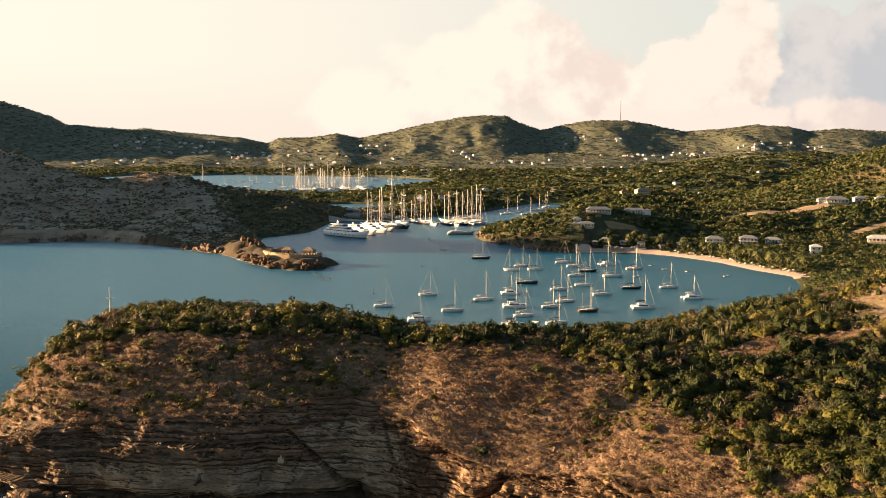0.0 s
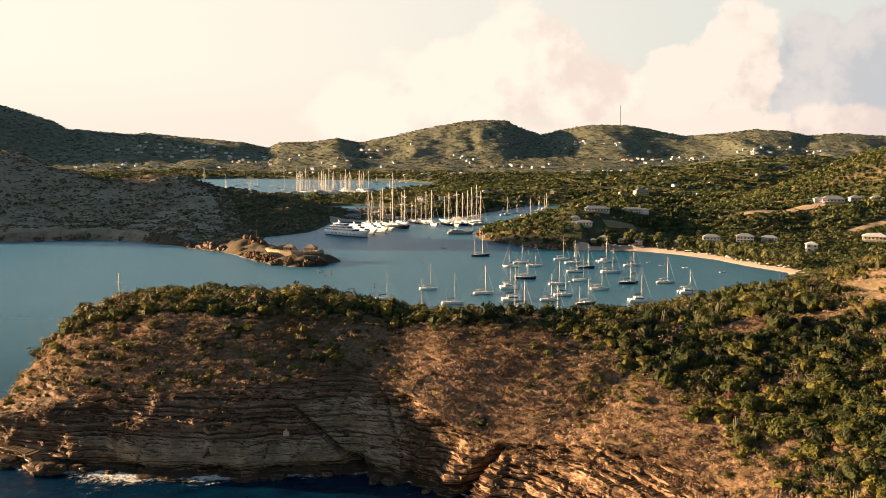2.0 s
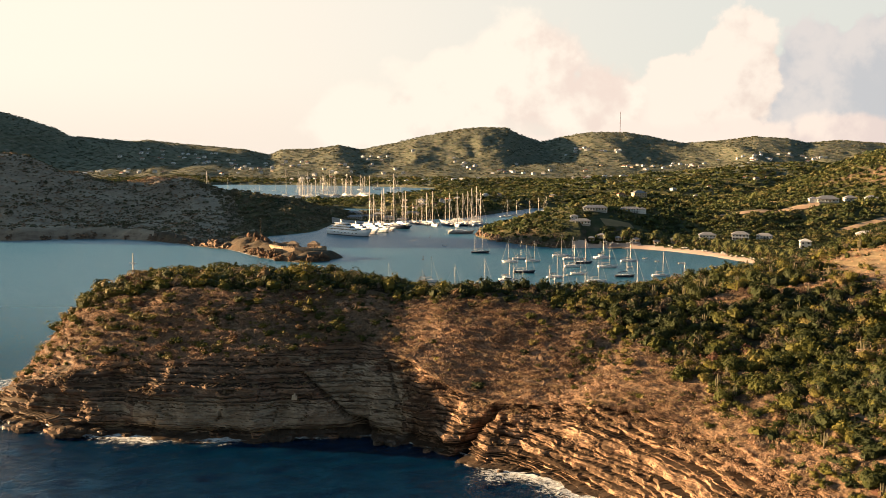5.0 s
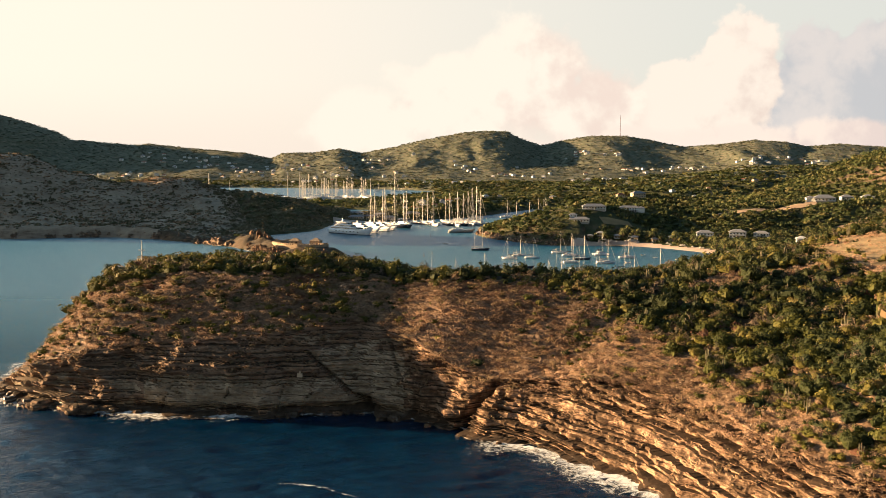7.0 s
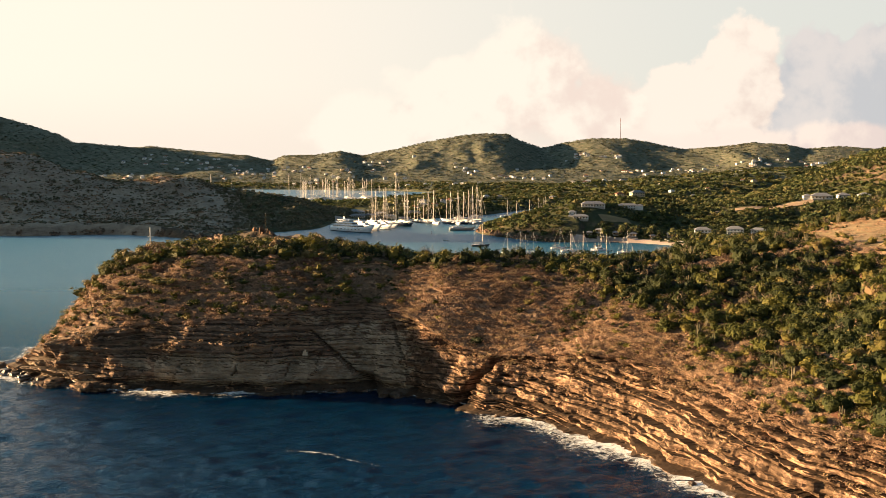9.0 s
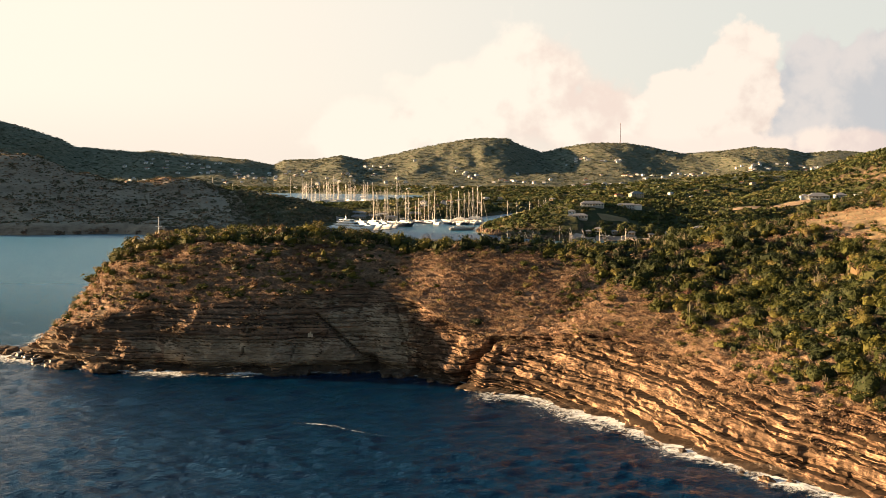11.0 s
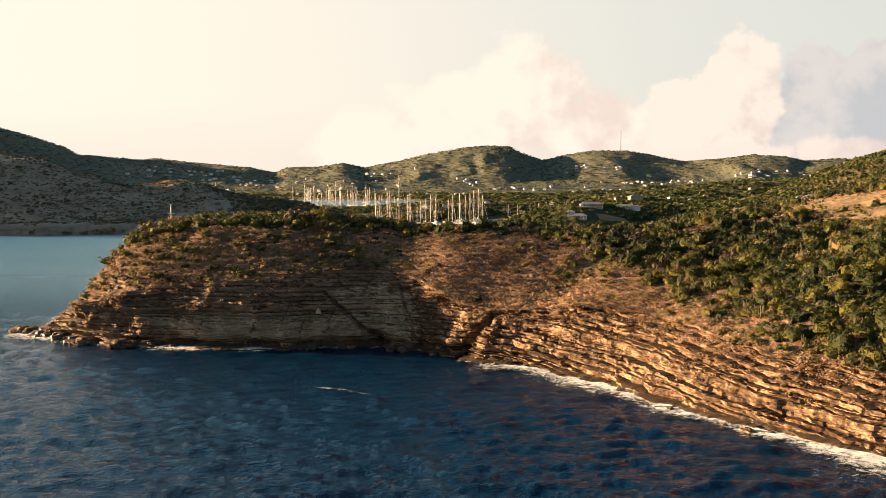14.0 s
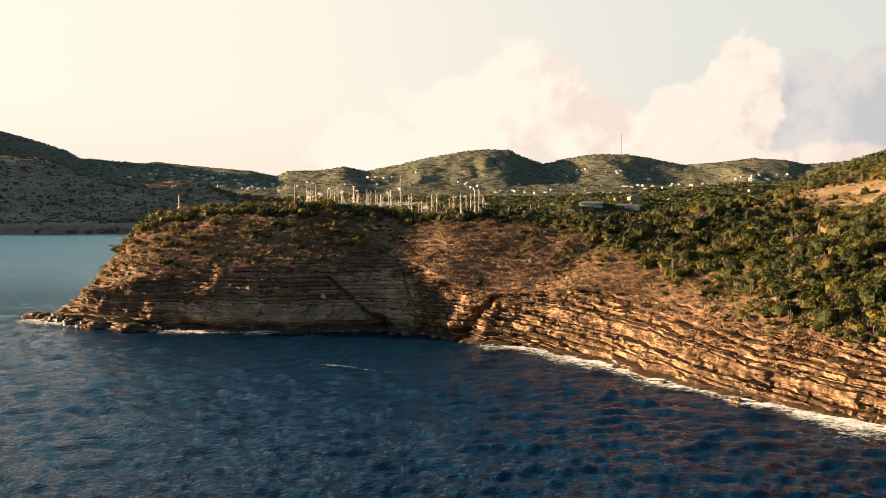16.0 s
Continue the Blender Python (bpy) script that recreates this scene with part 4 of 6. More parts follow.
def build_woods():
    rng = np.random.default_rng(8)
    leaves = clump_shapes(rng, 14, 22, 0.36, 0.8, 0.9, 0.6)
    fine = clump_shapes(rng, 14, 40, 0.25, 0.85, 0.9, 0.65)
    sparse = clump_shapes(rng, 12, 13, 0.46, 0.8, 0.9, 0.6)
    for name, y0, y1, step, base, dens, mat in (("bay_woods", 430, 900, 4.2, 3.1, 1.15, WOOD_LEAF), ("hill_woods", 900, 1500, 6.2, 4.5, 1.2, WOOD_LEAF), ("plain_woods", 1500, 3050, 15.0, 8.5, 1.1, WOOD_LEAF), ("ridge_woods", 3050, 4250, 19.0, 6.0, 0.9, HAZED_LEAF)):
        x, y = jittered(rng, -0.5 * (y1 + 92), 0.5 * (y1 + 92), y0, y1, step)
        h, d = ground_height(x, y)
        n = fractal(x / 60, y / 60, 33, 3)
        ok = (d > np.where((x > 90) & (y > 670) & (y < 850), 15, 6)) & in_sight(x, y, 0.5) & (h > 0.8)
        ok &= rng.random(len(x)) < np.clip(dens + 0.45 * n - 0.1, 0.08, 1)
        west = (x < -150) & (y > 800) & (y < 1230) & (x + (y - 900) * 0.35 < -190)
        ok &= ~west | (rng.random(len(x)) < 0.12)
        ok &= ~blocked(x, y)
        ok &= ~((x < -60) & (y < 900) & (y > 700) & (rng.random(len(x)) < 0.85))
        x, y, h = x[ok], y[ok], h[ok]
        r = base * (0.6 + 0.8 * rng.random(len(x)) ** 1.5)
        if y0 == 900:
            # the western point takes lighter olive leaves, which also carry its haze
            dry = (x < -60) & (y < 1330)
            scatter("hazed_dry_woods", x[dry], y[dry], h[dry] - 0.3, r[dry] * 0.8, r[dry] * 0.6, leaves, OLIVE_LEAF, rng, "grey-green dry woodland on the western point, paled for haze", "woodland")
            x, y, h, r = x[~dry], y[~dry], h[~dry], r[~dry]
        scatter(name, x, y, h - 0.3, r, r * (0.75 + 0.4 * rng.random(len(x))) * (0.5 if y0 > 2000 else 0.62 if y0 > 1200 else 0.85), fine if y0 < 900 else leaves if y0 < 1500 else sparse, mat, rng, "green woodland and scrub on the harbour hills", "woodland")


def build_west_scrub():
    rng = np.random.default_rng(14)
    x, y = jittered(rng, -680, -150, 860, 1260, 3.8)
    h, d = ground_height(x, y)
    ok = (d > 12) & in_sight(x, y) & (x + (y - 900) * 0.35 < -185) & (rng.random(len(x)) < 0.60 + 0.5 * fractal(x / 40, y / 40, 3, 2))
    x, y, h = x[ok], y[ok], h[ok]
    r = 1.3 + 1.6 * rng.random(len(x)) ** 2
    shapes = clump_shapes(rng, 8, 20, 0.33, 0.8, 0.8, 0.4)
    half = rng.random(len(x)) < 0.5
    for name, keep, mat, label in (("hill_scrub", half, OLIVE_LEAF, "grey-green scrub on the dry western hill"), ("hill_brush", ~half, DRY_LEAF, "brown brush on the dry western hill")):
        scatter(name, x[keep], y[keep], h[keep] - 0.2, r[keep], r[keep] * 0.8, shapes, mat, rng, label, "scrub")


build_west_scrub()
CLEAR = []


def blocked(x, y):
    """Where houses, roads and quays keep the trees away."""
    no = np.zeros(x.shape, bool)
    for cx, cy, rx, ry in CLEAR:
        no |= oval(x, y, cx, cy, rx, ry) < 1
    return no


# ---- paint, timber, stone ----
WHITE = material("white_gelcoat", ((0.74, 0.75, 0.75), (0.82, 0.83, 0.83)), 0.7, 0.35, 3, 0, 1, 0, 0, 0.5)
NAVY = material("navy_hull_paint", ((0.012, 0.018, 0.035), (0.022, 0.030, 0.05)), 0.8, 0.3, 3, 0, 1, 0, 0, 0.5)
BROWN_HULL = material("varnished_hull", ((0.10, 0.05, 0.025), (0.17, 0.09, 0.045)), 0.8, 0.45, 4, 0, 1)
TEAK = material("teak_deck", ((0.22, 0.15, 0.09), (0.32, 0.23, 0.15)), 1.2, 0.7, 4, 0.1, 4)
SPAR = material("spar_alloy", ((0.55, 0.52, 0.47), (0.68, 0.64, 0.58)), 0.6, 0.4, 2, 0, 1, 0.2)
CANVAS = material("navy_canvas", ((0.015, 0.02, 0.04), (0.04, 0.05, 0.08)), 1.0, 0.9, 3, 0.1, 4)
PALE_CANVAS = material("pale_canvas", ((0.45, 0.42, 0.36), (0.60, 0.57, 0.50)), 1.0, 0.9, 3, 0.1, 4)
DARK_GLASS = material("dark_glass", ((0.012, 0.014, 0.018), (0.025, 0.028, 0.034)), 0.5, 0.08, 2, 0, 1, 0, 0, 0.6)
WIRE = material("rigging_wire", ((0.30, 0.29, 0.27), (0.42, 0.40, 0.37)), 2.0, 0.45, 2, 0, 1, 0.6)
PLASTER = material("white_plaster", ((0.68, 0.66, 0.62), (0.80, 0.78, 0.74)), 0.35, 0.85, 5, 0.15, 3)
CREAM = material("cream_plaster", ((0.50, 0.38, 0.25), (0.62, 0.50, 0.35)), 0.35, 0.85, 5, 0.15, 3)
SHINGLE = material("grey_shingle", ((0.17, 0.18, 0.20), (0.28, 0.29, 0.31)), 0.9, 0.85, 6, 0.4, 2.5)
TERRACOTTA = material("red_metal_roof", ((0.20, 0.075, 0.045), (0.32, 0.13, 0.08)), 0.5, 0.7, 4, 0.2, 2)
PALE_ROOF = material("pale_metal_roof", ((0.46, 0.47, 0.47), (0.62, 0.62, 0.61)), 0.5, 0.5, 4, 0.1, 2)
FORT_STONE = material("fort_stone", ((0.22, 0.15, 0.10), (0.36, 0.27, 0.18), (0.46, 0.35, 0.24)), 0.5, 0.92, 8, 0.6, 1.6)
DIRT = material("dirt_track", ((0.30, 0.20, 0.125), (0.46, 0.33, 0.21)), 0.15, 0.95, 7, 0.3, 0.6)
GRASS_DRY = material("dry_grass_field", ((0.17, 0.12, 0.055), (0.30, 0.21, 0.10)), 0.06, 0.95, 9, 0.5, 0.8)
PALM_LEAF = material("palm_fronds", ((0.055, 0.070, 0.018), (0.11, 0.115, 0.030), (0.17, 0.15, 0.05)), 0.4, 0.7, 3, 0, 1, 0, 0.3)
WHITE_PAINT = material("white_paint", ((0.72, 0.71, 0.68), (0.80, 0.79, 0.76)), 0.8, 0.5, 3, 0.05, 3)
CONCRETE = material("pale_concrete", ((0.30, 0.28, 0.25), (0.42, 0.39, 0.35)), 0.4, 0.9, 6, 0.3, 2)


def foam_material():
    m = bpy.data.materials.new("sea_foam")
    m.use_nodes = True
    tree = m.node_tree
    link = tree.links.new
    bsdf = tree.nodes["Principled BSDF"]
    bsdf.inputs["Base Color"].default_value = (0.78, 0.82, 0.82, 1)
    bsdf.inputs["Roughness"].default_value = 0.9
    geo = tree.nodes.new("ShaderNodeNewGeometry")
    uv = tree.nodes.new("ShaderNodeUVMap")
    sep = tree.nodes.new("ShaderNodeSeparateXYZ")
    link(uv.outputs[0], sep.inputs[0])
    n = node(tree, "ShaderNodeTexNoise", Scale=0.42, Detail=10.0, Roughness=0.78, Distortion=1.2)
    link(geo.outputs["Position"], n.inputs["Vector"])
    big = node(tree, "ShaderNodeTexNoise", Scale=0.045, Detail=3.0)
    link(geo.outputs["Position"], big.inputs["Vector"])
    mul = tree.nodes.new("ShaderNodeMath")
    mul.operation = "MULTIPLY_ADD"
    link(big.outputs["Fac"], mul.inputs[0])
    mul.inputs[1].default_value = 1.3
    lace = tree.nodes.new("ShaderNodeMath")
    lace.operation = "MULTIPLY"
    link(n.outputs["Fac"], lace.inputs[0])
    lace.inputs[1].default_value = 2.6
    link(lace.outputs[0], mul.inputs[2])
    sub = tree.nodes.new("ShaderNodeMath")
    sub.operation = "SUBTRACT"
    link(mul.outputs[0], sub.inputs[0])
    link(sep.outputs[1], sub.inputs[1])
    rng = tree.nodes.new("ShaderNodeMapRange")
    link(sub.outputs[0], rng.inputs[0])
    rng.inputs[1].default_value, rng.inputs[2].default_value = 1.50, 1.98
    link(rng.outputs[0], bsdf.inputs["Alpha"])
    return m


FOAM = foam_material()


# ---- building blocks ----
def thing(name, x, y, z, turn, label, category, group=""):
    ob = new(name)
    ob.empty_display_size = 0.2
    ob.matrix_world = pose(x, y, z, 0, 0, turn)
    return tagged(ob, label, category, group)


def part(name, bm, mat, parent, label="", smooth=False):
    me = bpy.data.meshes.new(name)
    bm.to_mesh(me)
    bm.free()
    me.materials.append(mat)
    if smooth:
        me.polygons.foreach_set("use_smooth", [True] * len(me.polygons))
    ob = new(name, me)
    ob.parent = parent
    if label:
        tagged(ob, label)
    return ob


def add_box(bm, x, y, z, sx, sy, sz, taper=1.0, lean=0.0):
    """A box standing on z, its top shrunk by taper and shifted by lean along x."""
    c = []
    for k, zz in ((1.0, z), (taper, z + sz)):
        sh = lean if zz > z else 0.0
        for a, b in ((-1, -1), (1, -1), (1, 1), (-1, 1)):
            c.append(bm.verts.new((x + sh + a * sx / 2 * k, y + b * sy / 2 * k, zz)))
    for f in ((3, 2, 1, 0), (4, 5, 6, 7), (0, 1, 5, 4), (1, 2, 6, 5), (2, 3, 7, 6), (3, 0, 4, 7)):
        bm.faces.new([c[i] for i in f])
    return bm


def boxed(*args, **kw):
    return add_box(bmesh.new(), *args, **kw)


def add_rod(bm, a, b, r0, r1=None, sides=6):
    a, b = Vector(a), Vector(b)
    r1 = r0 if r1 is None else r1
    m = (b - a).to_track_quat("Z", "Y").to_matrix()
    rings = []
    for p, r in ((a, r0), (b, r1)):
        rings.append([bm.verts.new(p + m @ Vector((math.cos(i * 6.2832 / sides) * r, math.sin(i * 6.2832 / sides) * r, 0))) for i in range(sides)])
    for i in range(sides):
        j = (i + 1) % sides
        bm.faces.new((rings[0][i], rings[0][j], rings[1][j], rings[1][i]))
    bm.faces.new(rings[0][::-1])
    bm.faces.new(rings[1])
    return bm


def rod(a, b, r0, r1=None, sides=6):
    return add_rod(bmesh.new(), a, b, r0, r1, sides)


def hull_mesh(length, beam, free, flare=0.75, stem=0.10, y0=0.0, stern=0.72, sheer=0.25, n=11):
    """A boat's hull along +x, waterline at z 0, with rounded sections and a raised bow."""
    bm = bmesh.new()
    rings = []
    for i in range(n):
        t = i / (n - 1)
        x = -length / 2 + t * length
        w = beam / 2 * (stern + (1 - stern) * math.sin(min(t / 0.45, 1) * 1.5708)) * (1 - max(0, (t - 0.45) / 0.55) ** 2.2)
        w = max(w, 0.02)
        top = free * (1 + sheer * (t - 0.35) ** 2 * 4 * (1 if t > 0.35 else 0.5))
        rake = stem * length * max(0, t - 0.6) / 0.4
        row = []
        for k, (fy, fz) in enumerate(((0.05, -0.5), (0.55, -0.32), (flare, 0.0), (0.93, 0.45), (1.0, 1.0))):
            for_side = fz * top if fz > 0 else fz * free
            row.append((x - rake * (1 - max(fz, 0)) * (1 if t > 0.6 else 0), w * fy, for_side))
        ring = [bm.verts.new((px, y0 + py, pz)) for px, py, pz in row] + [bm.verts.new((px, y0 - py, pz)) for px, py, pz in reversed(row)]
        rings.append(ring)
    m = len(rings[0])
    for a, b in zip(rings, rings[1:]):
        for i in range(m - 1):
            bm.faces.new((a[i], b[i], b[i + 1], a[i + 1]))
        bm.faces.new((a[m - 1], b[m - 1], b[0], a[0]))
    bm.faces.new(rings[0])
    bm.faces.new(rings[-1][::-1])
    bmesh.ops.recalc_face_normals(bm, faces=bm.faces)
    return bm


def rigging(ob, x, deck, height, length, beam, boom=True, cover=CANVAS, spreaders=2, r=0.11):
    part("mast", rod((x, 0, deck), (x, 0, height), r, r * 0.75, 8), SPAR, ob)
    for k in range(spreaders):
        z = deck + (height - deck) * (k + 1) / (spreaders + 1)
        part("spreader", rod((x, -beam * 0.28, z), (x, beam * 0.28, z), 0.05), SPAR, ob)
    if boom:
        b = part("boom", rod((x, 0, deck + 1.6), (x - length * 0.36, 0, deck + 1.7), 0.10), SPAR, ob)
        part("sail_cover", rod((x - 0.1, 0, deck + 1.95), (x - length * 0.35, 0, deck + 1.9), 0.26, 0.15), cover, b)
    w = 0.035 if height < 30 else 0.08
    part("forestay", rod((length * 0.48, 0, deck), (x + 0.1, 0, height * 0.97), w * 1.9), PALE_CANVAS if cover is not CANVAS else SPAR, ob)
    part("backstay", rod((-length * 0.48, 0, deck), (x - 0.05, 0, height), w), WIRE, ob)
    for s in (-1, 1):
        part("shroud", rod((x - 0.2, s * beam * 0.45, deck), (x, 0, height * 0.92), w), WIRE, ob)


def sailboat(hull_mat, cover, hull_label, label, length=13.0, mast=18.0, ketch=False):
    ob = thing("sailing_yacht", 0, 0, 0, 0, label, "sailing yacht", "yachts at anchor in the bay")
    beam, free = length * 0.30, length * 0.095
    part("hull", hull_mesh(length, beam, free), hull_mat, ob, hull_label, True)
    part("deck", boxed(-length * 0.06, 0, free * 0.98, length * 0.80, beam * 0.72, 0.10, 0.9), TEAK, ob)
    c = part("cabin", boxed(length * 0.04, 0, free, length * 0.36, beam * 0.52, 0.55, 0.86), WHITE, ob)
    for s in (-1, 1):
        part("window", boxed(length * 0.04, s * beam * 0.247, free + 0.18, length * 0.26, 0.05, 0.22), DARK_GLASS, c)
    part("cockpit", boxed(-length * 0.28, 0, free, length * 0.20, beam * 0.5, 0.28, 1.08), WHITE, ob)
    part("bimini", boxed(-length * 0.27, 0, free + 1.75, length * 0.17, beam * 0.62, 0.10, 0.92), cover, ob)
    for s in (-1, 1):
        part("bimini_post", rod((-length * 0.27, s * beam * 0.28, free), (-length * 0.27, s * beam * 0.28, free + 1.76), 0.035), SPAR, ob)
        part("guard_rail", rod((-length * 0.45, s * beam * 0.40, free + 0.6), (length * 0.40, s * beam * 0.20, free + 0.95), 0.03), WIRE, ob)
    rigging(ob, length * 0.09, free + 0.4, mast, length, beam, True, cover)
    if ketch:
        part("mizzen_mast", rod((-length * 0.33, 0, free), (-length * 0.33, 0, mast * 0.68), 0.09, 0.07, 8), SPAR, ob)
        part("mizzen_boom", rod((-length * 0.33, 0, free + 1.9), (-length * 0.52, 0, free + 1.95), 0.13), cover, ob)
    return ob


def catamaran(label, length=13.5, mast=20.0, cover=CANVAS):
    ob = thing("catamaran", 0, 0, 0, 0, label, "catamaran", "yachts at anchor in the bay")
    free = 1.45
    for s in (-1, 1):
        part("hull", hull_mesh(length, 1.9, free, 0.7, 0.06, s * 2.7, 0.8, 0.1), WHITE, ob, "", True)
    part("bridge_deck", boxed(-0.6, 0, 0.85, length * 0.62, 6.2, 0.65), WHITE, ob)
    c = part("cabin", boxed(-0.3, 0, 1.5, length * 0.44, 5.0, 1.15, 0.80, -0.2), WHITE, ob)
    part("window", boxed(-0.35, 0, 1.85, length * 0.425, 4.95, 0.42, 0.93, -0.08), DARK_GLASS, c)
    part("flybridge", boxed(-1.8, 0, 2.65, 2.6, 2.8, 0.5, 0.9), WHITE, ob)
    part("bimini", boxed(-2.8, 0, 4.0, 3.6, 3.6, 0.12, 0.94), cover, ob)
    for s in (-1, 1):
        part("bimini_post", rod((-3.9, s * 1.6, 1.4), (-3.9, s * 1.6, 4.0), 0.05), SPAR, ob)
    part("trampoline", boxed(length * 0.33, 0, 1.25, length * 0.2, 3.6, 0.06), CANVAS, ob)
    rigging(ob, 1.0, 2.6, mast, length, 5.5, True, cover)
    return ob


def dinghy():
    ob = thing("dinghy", 0, 0, 0, 0, "small grey inflatable tender on the water", "dinghy", "tenders in the bay")
    for s in (-1, 1):
        part("tube", add_rod(rod((-1.9, s * 0.65, 0.18), (1.2, s * 0.65, 0.22), 0.26, None, 8), (1.2, s * 0.65, 0.22), (2.1, 0, 0.35), 0.26, 0.2, 8), PALE_CANVAS, ob, "", True)
    part("floor_board", boxed(-0.2, 0, 0.08, 3.2, 1.2, 0.08), TEAK, ob)
    part("outboard", boxed(-2.0, 0, 0.2, 0.4, 0.36, 0.75, 0.8), NAVY, ob)
    return ob


def motor_yacht(length, label, hull_mat=WHITE, tiers=3):
    ob = thing("motor_yacht", 0, 0, 0, 0, label, "motor yacht", "large yachts at the dock")
    beam, free = length * 0.17, length * 0.072
    part("hull", hull_mesh(length, beam, free, 0.82, 0.12, 0, 0.92, 0.45, 15), hull_mat, ob, "", True)
    part("boot_stripe", hull_mesh(length * 0.985, beam * 1.004, free * 0.12, 0.99, 0.10, 0, 0.92, 0.0, 9), NAVY, ob)
    for k in range(7):
        for s in (-1, 1):
            part("porthole", boxed(-length * 0.30 + k * length * 0.085, s * beam * 0.494, free * 0.55, length * 0.03, 0.10, free * 0.14), DARK_GLASS, ob)
    z, l, w, x = free, length * 0.64, beam * 0.86, -length * 0.12
    h = length * 0.034
    for k in range(tiers):
        d = part("deckhouse", boxed(x, 0, z, l, w, h, 0.90, -l * 0.045), WHITE, ob)
        part("window_band", boxed(x - 0.016 * l, 0, z + h * 0.34, l * 0.972, w * 0.972, h * 0.40, 0.955, -l * 0.016), DARK_GLASS, d)
        part("overhang", boxed(x - l * 0.05, 0, z + h, l * 1.04, w * 1.06, h * 0.14, 0.97), WHITE, ob)
        z += h * 1.14
        x -= l * 0.07
        l *= 0.66
        w *= 0.80
    m = part("radar_mast", boxed(x - l * 0.05, 0, z, l * 0.18, w * 0.25, h * 1.5, 0.45, -l * 0.08), WHITE, ob)
    part("radar_dome", rod((x - l * 0.1, w * 0.28, z), (x - l * 0.1, w * 0.28, z + h * 0.5), h * 0.28, h * 0.16, 10), WHITE, m)
    part("radar_dome", rod((x - l * 0.1, -w * 0.28, z), (x - l * 0.1, -w * 0.28, z + h * 0.5), h * 0.28, h * 0.16, 10), WHITE, m)
    part("aerial", rod((x - l * 0.12, 0, z + h * 1.4), (x - l * 0.14, 0, z + h * 2.6), 0.12, 0.05), SPAR, ob)
    return ob


def big_sailer(length, mast, label, masts=1, hull_mat=NAVY):
    ob = thing("large_sailing_yacht", 0, 0, 0, 0, label, "sailing yacht", "large yachts at the dock")
    beam, free = length * 0.2, length * 0.06
    part("hull", hull_mesh(length, beam, free, 0.75, 0.14, 0, 0.6, 0.3, 13), hull_mat, ob, "", True)
    part("deck", boxed(-length * 0.05, 0, free * 0.97, length * 0.78, beam * 0.7, 0.15, 0.9), TEAK, ob)
    c = part("deckhouse", boxed(-length * 0.03, 0, free, length * 0.28, beam * 0.5, length * 0.035, 0.88), WHITE, ob)
    part("window_band", boxed(-length * 0.03, 0, free + length * 0.012, length * 0.27, beam * 0.492, length * 0.012, 0.95), DARK_GLASS, c)
    rigging(ob, length * 0.1, free, mast, length, beam, True, PALE_CANVAS, 4, 0.42)
    if masts > 1:
        part("mizzen_mast", rod((-length * 0.26, 0, free), (-length * 0.26, 0, mast * 0.86), 0.38, 0.28, 8), SPAR, ob)
        part("mizzen_boom", rod((-length * 0.26, 0, free + 2.6), (-length * 0.48, 0, free + 2.7), 0.3), PALE_CANVAS, ob)
    return ob


def ground_at(x, y):
    h, _ = ground_height(np.array([float(x)]), np.array([float(y)]))
    return float(max(h[0], 0.0))


def add_roof(bm, x, y, z, sx, sy, h, eave=0.5, hip=True):
    sx, sy = sx / 2 + eave, sy / 2 + eave
    ridge = max(sx - sy, 0.3) if hip else sx
    v = [bm.verts.new(p) for p in ((x - sx, y - sy, z), (x + sx, y - sy, z), (x + sx, y + sy, z), (x - sx, y + sy, z),
                                   (x - sx, y - sy, z + 0.22), (x + sx, y - sy, z + 0.22), (x + sx, y + sy, z + 0.22), (x - sx, y + sy, z + 0.22), (x - ridge, y, z + h), (x + ridge, y, z + h))]
    for f in ((3, 2, 1, 0), (0, 1, 5, 4), (1, 2, 6, 5), (2, 3, 7, 6), (3, 0, 4, 7), (4, 5, 9, 8), (5, 6, 9), (6, 7, 8, 9), (7, 4, 8)):
        bm.faces.new([v[i] for i in f])
    return bm


